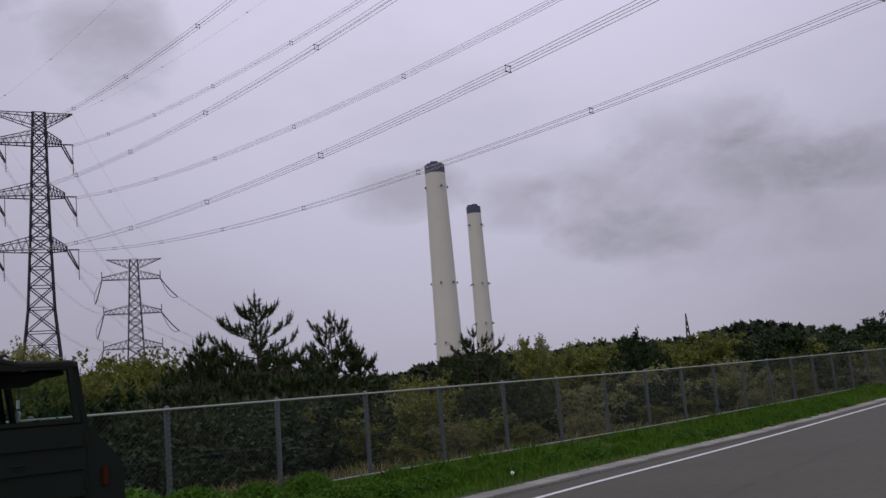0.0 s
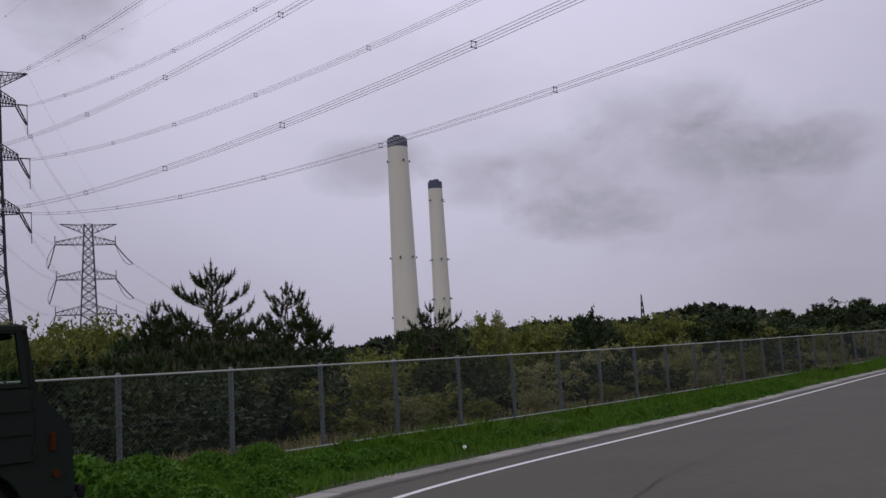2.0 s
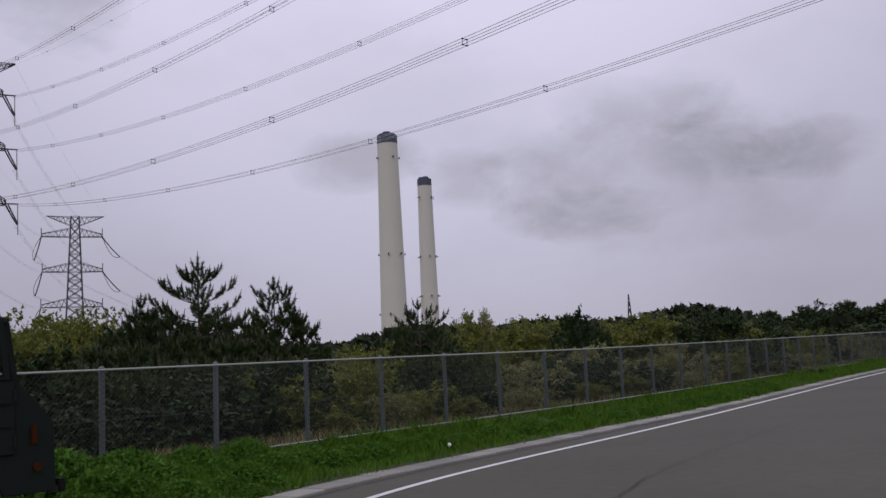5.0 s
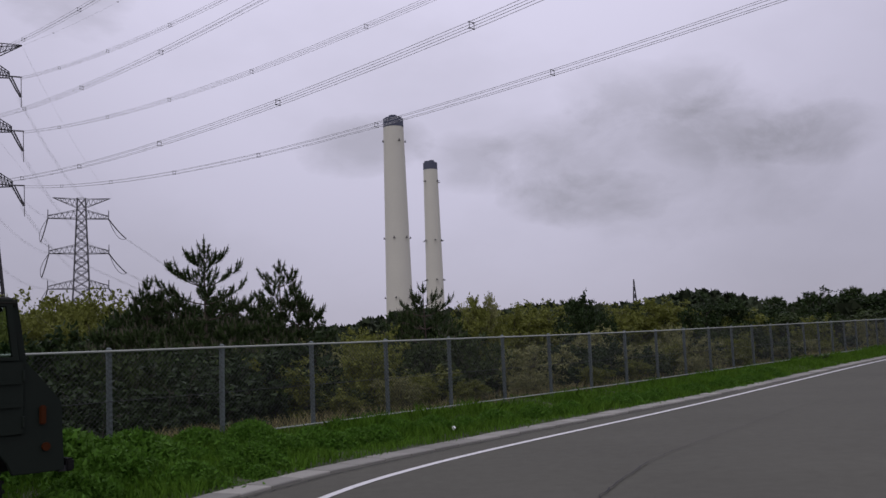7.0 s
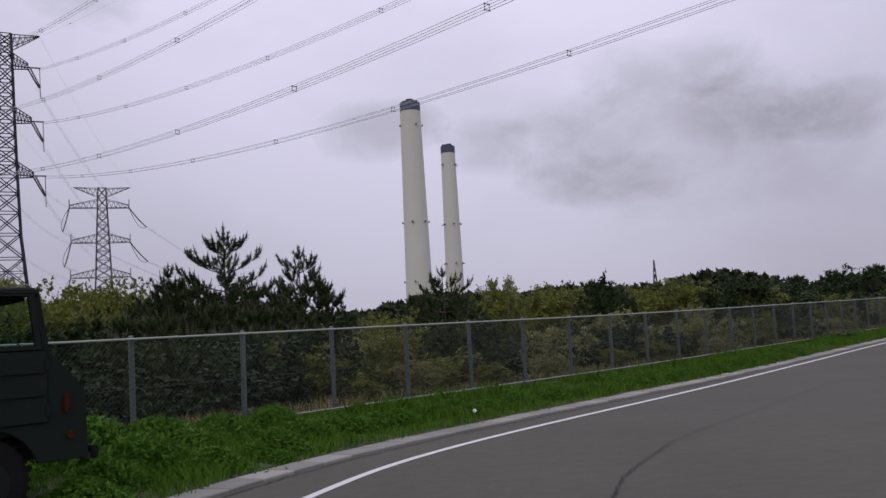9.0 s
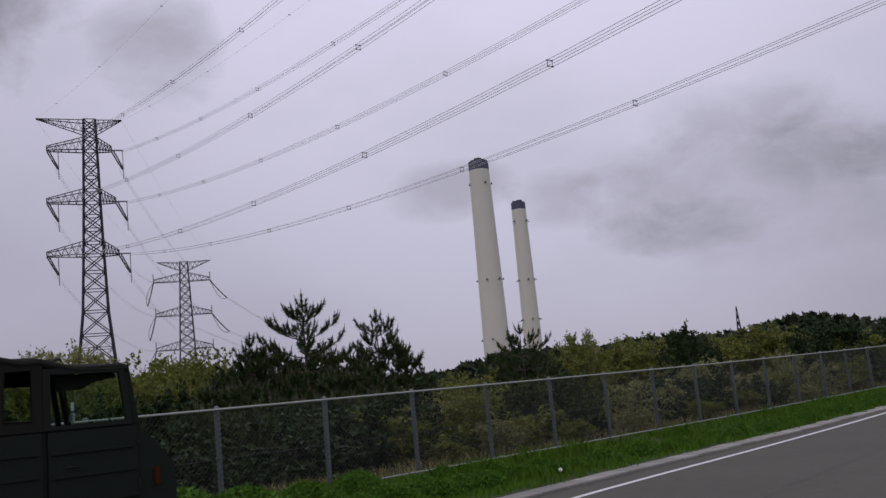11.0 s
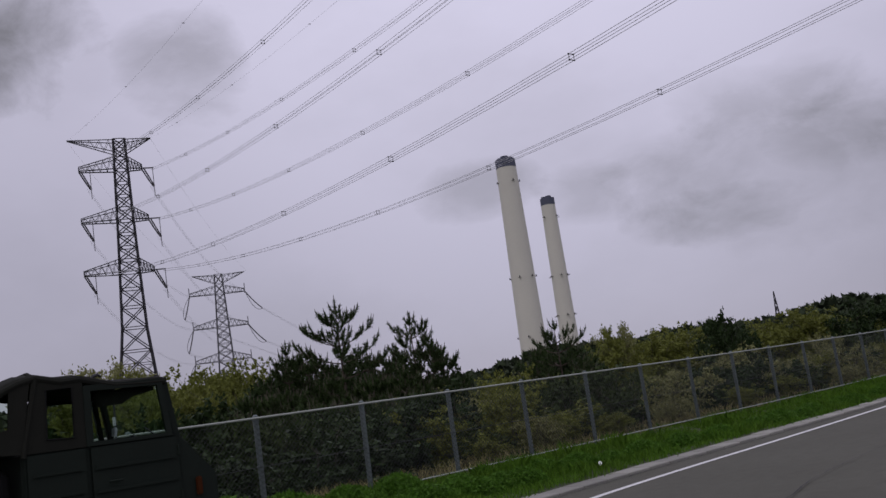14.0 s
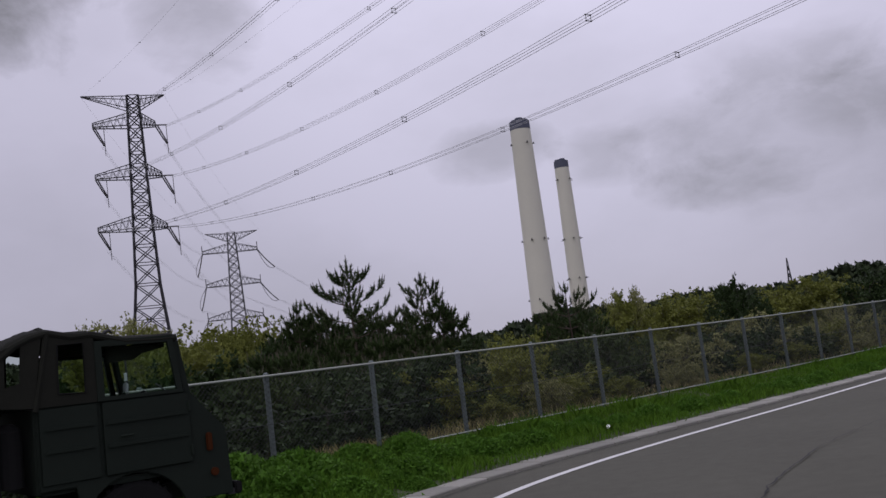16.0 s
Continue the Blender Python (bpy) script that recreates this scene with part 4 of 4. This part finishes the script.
def dry_edge(rng, count):
    u = 9 + 50 * rng.uniform(0, 1, count) ** 1.6
    n = FENCE_N + rng.uniform(0.0, 1.6, count)
    z = np.array([ground_z(a, b) + lift(a) for a, b in zip(u, n)])
    return np.stack([u * UX - n * UY, u * UY + n * UX, z - 0.01], 1), rng.uniform(0.08, 0.32, count)


tagged(new("dry_grass", flat_mesh("dry_grass", blades(12, 5000, dry_edge, 0.006), 5, DRY)), "pale dry grass stalks along the foot of the fence", "dry grass", kind="stuff")


def weed_mesh(seed, count, r, h):
    rng = np.random.default_rng(seed)
    c = rng.normal(size=(count, 3)) * np.array([r * 0.5, r * 0.5, 0])
    dist = np.linalg.norm(c[:, :2], axis=1) / r
    c[:, 2] = h * np.clip(1 - 0.75 * dist**2, 0.05, 1) * rng.uniform(0.05, 1.0, count) ** 0.6
    return flat_mesh("leaves", leaves(rng, c, 0.064, 0.5, 0.7), 3, WEED)


WEEDS = [weed_mesh(200 + i, 3600, 0.55, 0.42) for i in range(3)]
SPOTS = [(6.0, 11.2, 1.5), (6.9, 11.0, 1.3), (6.2, 10.2, 1.15), (7.4, 11.3, 0.95), (8.3, 11.5, 0.95), (5.3, 9.4, 0.85), (6.6, 9.3, 0.8), (9.4, 11.6, 0.85), (8.0, 10.0, 0.6), (4.6, 8.6, 0.8), (7.6, 9.7, 0.55), (11.0, 10.3, 0.5), (5.0, 11.4, 1.2), (3.6, 11.2, 1.2)] + [(5.2 + 0.55 * i, 9.3 + (i * 0.618 % 1) * 2.3 + (0.4 if i > 6 else 0.25), 0.55 + 0.35 * (i * 0.37 % 1)) for i in range(13)]
for i in range(46):
    along = 7.5 + 24 * ((i * 0.618) % 1) ** 1.4
    SPOTS.append((along, kerb_n(along) + 0.65 + (10.9 - kerb_n(along) - 0.65) * ((i * 0.377) % 1), 0.42 + 0.34 * ((i * 0.271) % 1)))
for i, (u, n, s) in enumerate(SPOTS):
    x, y, z = plan(u, n)
    w = thing("weed_clump", "bushy bright green leafy weed clump on the verge", "weed", pose(x, y, z + ground_z(u, n) - 0.02, 0, 0, i * 67), "weed clumps")
    leafy = part("leaves", WEEDS[i % 3], WEED, w)
    leafy.scale = (s, s, s * 0.9)
x, y = 0.405, 15.5
crumple = bmesh.new()
bmesh.ops.create_icosphere(crumple, subdivisions=2, radius=0.036)
for v in crumple.verts:
    v.co *= 1 + 0.5 * noise.noise(v.co * 30)
lm = bpy.data.meshes.new("litter")
crumple.to_mesh(lm)
crumple.free()
lm.materials.append(LITTER)
litter = new("litter", lm)
litter.location = (x, y, ground_z(x * UX + y * UY, -x * UY + y * UX) + 0.13)
tagged(litter, "crumpled white scrap of litter in the grass", "litter")

# ---- truck ----
truck = thing("military_truck", "dark olive-drab canvas-topped army truck parked on the verge", "truck", pose(-4.125, 8.33, -0.02, 0, 0, 46))
W = 2.0
HUB, AX_R, TYRE_R = 0.42, -3.0, 0.43


def arch(cx, r, a0, a1, n=10):
    return [(cx + r * math.cos(radians(a0 + (a1 - a0) * i / n)), HUB + r * math.sin(radians(a0 + (a1 - a0) * i / n))) for i in range(n + 1)]


CX = -0.12
# near and far flanks, with the wheel arch cut out
flank = [(-0.97, 0.88), (-0.97, 1.63), (-0.40, 1.63), (0.45, 1.625), (0.50, 1.59), (0.82, 1.215), (0.85, 0.56), (0.50, 0.56)] + arch(CX, 0.5, 17, 163)[0:] + [(-0.66, 0.88)]
for name, y0, y1 in (("flank", 0.0, 0.04), ("flank", W - 0.04, W)):
    part(name, Build().prism(flank, y0, y1), PAINT, truck, bevel=0.008)
part("bonnet", Build().prism([(0.46, 1.60), (0.50, 1.58), (0.82, 1.205), (0.82, 1.17), (0.46, 1.48)], 0.04, W - 0.04), PAINT, truck, bevel=0.01)
part("grille", Build().box((0.80, 0.04, 0.56), (0.85, W - 0.04, 1.16)), PAINT, truck, bevel=0.01)
for k in range(7):
    part("grille_bar", Build().box((0.85, 0.5, 0.68 + 0.06 * k), (0.87, W - 0.5, 0.71 + 0.06 * k)), DARK, truck)
for y in (0.28, W - 0.28):
    lamp = part("headlamp", Build().tube([(0.84, y, 0.9), (0.89, y, 0.9)], 0.1, 16), MIRROR, truck)
    part("headlamp_rim", Build().tube([(0.83, y, 0.9), (0.875, y, 0.9)], 0.125, 16), PAINT, lamp)
part("floor_pan", Build().box((-0.95, 0.05, 0.84), (0.8, W - 0.05, 0.9)), PAINT, truck)
part("rear_wall", Build().box((-0.99, 0.02, 0.86), (-0.95, W - 0.02, 1.62)), PAINT, truck, bevel=0.008)
bumper = part("bumper", Build().box((0.87, 0.0, 0.54), (0.95, W, 0.66)), RUBBER, truck, bevel=0.015)
part("towing_eye", Build().box((0.96, 0.35, 0.54), (1.03, 0.42, 0.62)), DARK, bumper, bevel=0.01)
part("bumper_iron", Build().box((0.80, 0.02, 0.545), (0.92, 0.14, 0.60)), DARK, bumper)
# doors with pressed ribs
for y, out in ((0.0, -1), (W, 1)):
    door = part("door", Build().box((-0.395, min(y, y + out * 0.022), 0.93), (0.46, max(y, y + out * 0.022), 1.62)), PAINT, truck, bevel=0.012)
    for z in (1.42, 1.205):
        part("rib", Build().prism([(-0.37, z - 0.022), (-0.35, z + 0.022), (0.41, z + 0.022), (0.43, z - 0.022)], min(y + out * 0.022, y + out * 0.04), max(y + out * 0.022, y + out * 0.04)), PAINT, door, bevel=0.007)
    quarter = part("quarter_panel", Build().box((-0.95, min(y, y + out * 0.016), 0.93), (-0.425, max(y, y + out * 0.016), 1.62)), PAINT, truck, bevel=0.012)
    for z in (1.43, 1.225):
        part("rib", Build().prism([(-0.91, z - 0.02), (-0.89, z + 0.02), (-0.48, z + 0.02), (-0.46, z - 0.02)], min(y + out * 0.016, y + out * 0.032), max(y + out * 0.016, y + out * 0.032)), PAINT, quarter, bevel=0.007)
    part("door_handle", Build().tube([(-0.24, y + out * 0.05, 1.28), (-0.12, y + out * 0.05, 1.28)], 0.009, 8), PAINT, door)
    for z in (1.05, 1.48):
        part("hinge", Build().tube([(0.45, y + out * 0.025, z - 0.05), (0.45, y + out * 0.025, z + 0.05)], 0.016, 8), PAINT, door)
    # window frame of the door
    frame_b = Build()
    yo = y + out * 0.008
    outer = [(-0.42, 1.625), (-0.42, 2.19), (0.335, 2.19), (0.405, 1.622)]
    inner = [(-0.355, 1.665), (-0.355, 2.135), (0.285, 2.13), (0.345, 1.655)]
    ya, yb = yo - 0.022, yo + 0.022
    for i in range(4):
        j = (i + 1) % 4
        frame_b.prism([outer[i], outer[j], inner[j], inner[i]], ya, yb)
    wf = part("window_frame", frame_b, PAINT, truck)
    pane = part("pane", Build().prism([(-0.38, 1.645), (-0.38, 2.15), (0.30, 2.15), (0.362, 1.635)], yo - 0.003, yo + 0.003), GLASS, wf, "slightly hazy side window")
    pane.visible_shadow = False
    part("amber_marker", Build().box((0.60, min(y, y + out * 0.03), 1.01), (0.665, max(y, y + out * 0.03), 1.19)), AMBER, truck, "tall amber side lamp", bevel=0.012)
    part("amber_reflector", Build().tube([(0.665, y, 0.80), (0.665, y + out * 0.025, 0.80)], 0.04, 14), AMBER, truck, "small round amber reflector")
    # canvas quarter with its window
    qb = Build()
    o = [(-0.97, 1.63), (-0.86, 2.31), (-0.42, 2.25), (-0.42, 1.625)]
    w = [(-0.765, 1.735), (-0.748, 2.18 if out < 0 else 2.27), (-0.52, 2.185 if out < 0 else 2.235), (-0.525, 1.725)]
    for i in range(4):
        j = (i + 1) % 4
        qb.prism([o[i], o[j], w[j], w[i]], min(yo - 0.012, yo + 0.012), max(yo - 0.012, yo + 0.012))
    side = part("canvas_quarter", qb, CANVAS, truck)
    part("window_welt", Build().tube([(x, yo + out * 0.015, z) for x, z in w + w[:1]], 0.009, 6), RUBBER, side)
    qp = part("quarter_pane", Build().prism([(-0.775, 1.725), (-0.758, 2.19 if out < 0 else 2.275), (-0.51, 2.195 if out < 0 else 2.24), (-0.515, 1.715)], yo - 0.003, yo + 0.003), GLASS, side)
    qp.visible_shadow = False
    # rear corner of the soft top, with an opening
    rb2 = Build()
    o = [(-1.27, 1.66), (-1.26, 2.16), (-0.875, 2.31), (-0.98, 1.63)]
    w = [(-1.21, 1.84), (-1.20, 2.13), (-1.06, 2.21), (-1.085, 1.87)]
    for i in range(4):
        j = (i + 1) % 4
        rb2.prism([o[i], o[j], w[j], w[i]], yo - 0.012, yo + 0.012)
    part("canvas_corner", rb2, CANVAS, truck)
    # windscreen pillar
    part("pillar", Build().bar((0.47, y - out * 0.05, 1.57), (0.375, y - out * 0.05, 2.19), 0.055), PAINT, truck)
# soft top in sagging strips
top_b = Build()
sections = [(-1.24, 2.15), (-1.12, 2.25), (-0.98, 2.315), (-0.86, 2.345), (-0.80, 2.345), (-0.62, 2.30), (-0.45, 2.31), (-0.30, 2.27), (-0.12, 2.225), (0.15, 2.215), (0.375, 2.215)]
ny = 12
for x, z in sections:
    for k in range(ny + 1):
        f = k / ny
        crown = 0.05 * (1 - (2 * f - 1) ** 4) + 0.012 * math.sin(x * 17 + f * 11) * math.sin(f * 23)
        top_b.v.append((x, W * f, z - 0.05 + crown))
top_b.f = [(i * (ny + 1) + k, i * (ny + 1) + k + 1, (i + 1) * (ny + 1) + k + 1, (i + 1) * (ny + 1) + k) for i in range(len(sections) - 1) for k in range(ny)]
soft = part("soft_top", top_b, CANVAS, truck, "sagging dark canvas cab roof", smooth=True)
sm = soft.modifiers.new("thickness", "SOLIDIFY")
sm.thickness = 0.03
for y in (0.0, W):
    hem = Build().tube([(x, y, z - 0.055) for x, z in sections], 0.035, 8)
    part("roof_hem", hem, CANVAS, soft)
part("hoop", Build().tube([(-0.97, -0.01, 1.6), (-0.83, -0.012, 2.3), (-0.82, 0.3, 2.36), (-0.82, W - 0.3, 2.36), (-0.83, W + 0.012, 2.3), (-0.97, W + 0.01, 1.6)], 0.026, 8), CANVAS, soft)
part("roof_lump", Build().tube([(-0.31, 0.08, 2.25), (-0.28, 0.08, 2.275), (-0.24, 0.08, 2.29), (-0.21, 0.08, 2.262)], [0.012, 0.02, 0.016, 0.008], 7), DARK, soft)
part("rear_canvas", Build().add([(-1.21, 0.1, 2.13), (-1.21, W - 0.1, 2.13), (-1.22, W - 0.1, 1.6), (-1.22, 0.1, 1.6), (-1.24, 0.1, 2.13), (-1.24, W - 0.1, 2.13), (-1.25, W - 0.1, 1.6), (-1.25, 0.1, 1.6)],
                                [(0, 1, 2, 3), (7, 6, 5, 4), (0, 4, 5, 1), (2, 6, 7, 3)]), CANVAS, soft)
# windscreen
ws = Build()
for y in (0.06, W - 0.06):
    ws.bar((0.475, y, 1.60), (0.385, y, 2.17), 0.05)
ws.bar((0.475, 0.05, 1.61), (0.475, W - 0.05, 1.61), 0.05).bar((0.385, 0.05, 2.17), (0.385, W - 0.05, 2.17), 0.06)
screen = part("windscreen_frame", ws, PAINT, truck)
for y0, y1 in ((0.09, W - 0.09),):
    g = part("windscreen_pane", Build().add([(0.468, y0, 1.6), (0.468, y1, 1.6), (0.39, y1, 2.14), (0.39, y0, 2.14), (0.474, y0, 1.6), (0.474, y1, 1.6), (0.396, y1, 2.14), (0.396, y0, 2.14)],
                                            [(0, 1, 2, 3), (7, 6, 5, 4), (0, 4, 5, 1), (1, 5, 6, 2), (2, 6, 7, 3), (3, 7, 4, 0)]), GLASS, screen)
    g.visible_shadow = False
part("wiper", Build().bar((0.49, 0.5, 1.6), (0.46, 0.86, 1.74), 0.012), DARK, screen)
# cab inside
for y in (0.25, 1.2):
    seat = part("seat", Build().box((-0.55, y, 0.95), (-0.05, y + 0.52, 1.18)), SEAT, truck, bevel=0.03)
    part("backrest", Build().box((-0.66, y, 1.15), (-0.54, y + 0.52, 1.66)), SEAT, seat, bevel=0.03)
wheel_pts = [(0.12 + 0.08 * math.sin(a), 0.5 + 0.2 * math.cos(a), 1.5 + 0.17 * math.sin(a)) for a in [2 * math.pi * i / 20 for i in range(21)]]
part("steering_wheel", Build().tube(wheel_pts, 0.016, 6), SEAT, truck)
part("dashboard", Build().box((0.2, 0.06, 1.36), (0.45, W - 0.06, 1.60)), SEAT, truck, bevel=0.02)
part("rolled_curtain", Build().add([(-0.27, 0.10, 2.12), (0.30, 0.10, 2.12), (0.30, 0.10, 2.085), (0.08, 0.10, 2.045), (-0.02, 0.10, 1.99), (-0.27, 0.10, 1.98), (-0.27, 0.15, 2.12), (0.30, 0.15, 2.12), (0.30, 0.15, 2.085), (0.08, 0.15, 2.045), (-0.02, 0.15, 1.99), (-0.27, 0.15, 1.98)],
                                   [(0, 1, 2, 3, 4, 5), (11, 10, 9, 8, 7, 6), (5, 4, 10, 11), (4, 3, 9, 10), (3, 2, 8, 9)]), CANVAS, truck)
# mirrors on stays at the far front corner
stay = part("mirror_stay", Build().tube([(0.50, W - 0.02, 1.55), (0.62, W + 0.22, 1.75), (0.62, W + 0.24, 2.2)], 0.012, 6), DARK, truck)
part("mirror_head", Build().tube([(0.62, W + 0.24, 2.12), (0.62, W + 0.24, 2.28)], [0.05, 0.035], 8), DARK, stay)
part("mirror_glass", Build().box((0.60, W + 0.21, 1.83), (0.62, W + 0.26, 1.93)), MIRROR, stay)
rm = part("round_mirror", Build().tube([(0.35, 1.5, 1.70), (0.36, 1.5, 1.78), (0.36, 1.5, 1.80)], [0.026, 0.03, 0.018], 12), MIRROR, truck, "pale oval mirror seen through the cab")
# chassis and wheels
for y in (0.55, W - 0.63):
    part("chassis_rail", Build().box((-4.4, y, 0.55), (0.8, y + 0.08, 0.72)), DARK, truck)
for ax in (CX, AX_R):
    part("axle", Build().tube([(ax, 0.2, HUB), (ax, W - 0.2, HUB)], 0.06, 10), DARK, truck)
    for y, out in ((0.04, 1), (W - 0.04, -1)):
        prof = [(0.0, TYRE_R - 0.06), (0.03, TYRE_R - 0.01), (0.07, TYRE_R), (0.17, TYRE_R), (0.21, TYRE_R - 0.01), (0.24, TYRE_R - 0.06)]
        tb = Build().tube([(ax, y + out * p, HUB) for p, r in prof], [r for p, r in prof], 32)
        wheel = part("wheel", tb, RUBBER, truck, "black rubber tyre on a painted rim")
        lugs = Build()
        for k in range(32):
            a = 2 * math.pi * k / 32
            c, s = math.cos(a), math.sin(a)
            lugs.bar((ax + c * TYRE_R, y + out * 0.04, HUB + s * TYRE_R), (ax + c * TYRE_R, y + out * 0.20, HUB + s * TYRE_R), 0.03, 0.03)
        part("tread", lugs, RUBBER, wheel)
        part("rim", Build().tube([(ax, y - out * 0.004, HUB), (ax, y + out * 0.05, HUB)], [0.24, 0.20], 24), PAINT, wheel)
        part("hub", Build().tube([(ax, y - out * 0.03, HUB), (ax, y + out * 0.03, HUB)], [0.07, 0.09], 14), PAINT, wheel)
# dark box added to block the bright gap between cab and bed
part("gap_filler_box", Build().box((-1.40, 0.12, 0.74), (-1.26, W - 0.12, 1.62)), RUBBER, truck, bevel=0.01)
# air cleaner and filler pipe in the gap behind the cab
part("air_cleaner", Build().tube([(-1.16, 0.22, 0.95), (-1.16, 0.22, 1.45), (-1.16, 0.22, 1.52)], [0.12, 0.12, 0.05], 14), RUBBER, truck)
part("fuel_tank", Build().tube([(-1.9, 0.2, 0.66), (-1.1, 0.2, 0.66)], 0.2, 16), RUBBER, truck)
# cargo bed with its canvas tilt
bed = part("cargo_bed", Build().box((-4.6, 0.0, 0.82), (-1.46, W, 1.3)), PAINT, truck, bevel=0.012)
for k in range(5):
    part("bed_rib", Build().box((-4.5 + k * 0.72, -0.03, 0.84), (-4.42 + k * 0.72, 0.0, 1.28)), PAINT, bed)
tilt = Build()
cs = [(0.0, 1.28), (0.0, 1.75), (0.015, 2.12), (0.10, 2.27), (0.3, 2.35), (1.0, 2.40), (W - 0.3, 2.35), (W - 0.10, 2.27), (W - 0.015, 2.12), (W, 1.75), (W, 1.28)]
xs = [-1.42 - 0.16 * i for i in range(20)]
for i, x in enumerate(xs):
    for y, z in cs:
        sag = 0.025 * math.cos(i * 1.57) * (1 if z > 1.5 else 0)
        tilt.v.append((x, y + (0.012 * math.sin(i * 2.1 + z * 9) if 1.4 < z < 2.2 else 0), z + sag * 0.7))
m = len(cs)
tilt.f = [(i * m + k, i * m + k + 1, (i + 1) * m + k + 1, (i + 1) * m + k) for i in range(len(xs) - 1) for k in range(m - 1)]
tilt.f += [tuple(range(m)), tuple((len(xs) - 1) * m + k for k in range(m))[::-1]]
cover = part("canvas_tilt", tilt, CANVAS, truck, "sagging dark green canvas cargo cover")
part("tilt_rope", Build().tube([(-1.40, -0.012, 1.3), (-1.40, -0.012, 2.12), (-1.40, 0.1, 2.28), (-1.40, 1.0, 2.42), (-1.40, W - 0.1, 2.28), (-1.40, W + 0.012, 2.12)], 0.022, 6), CANVAS, cover)
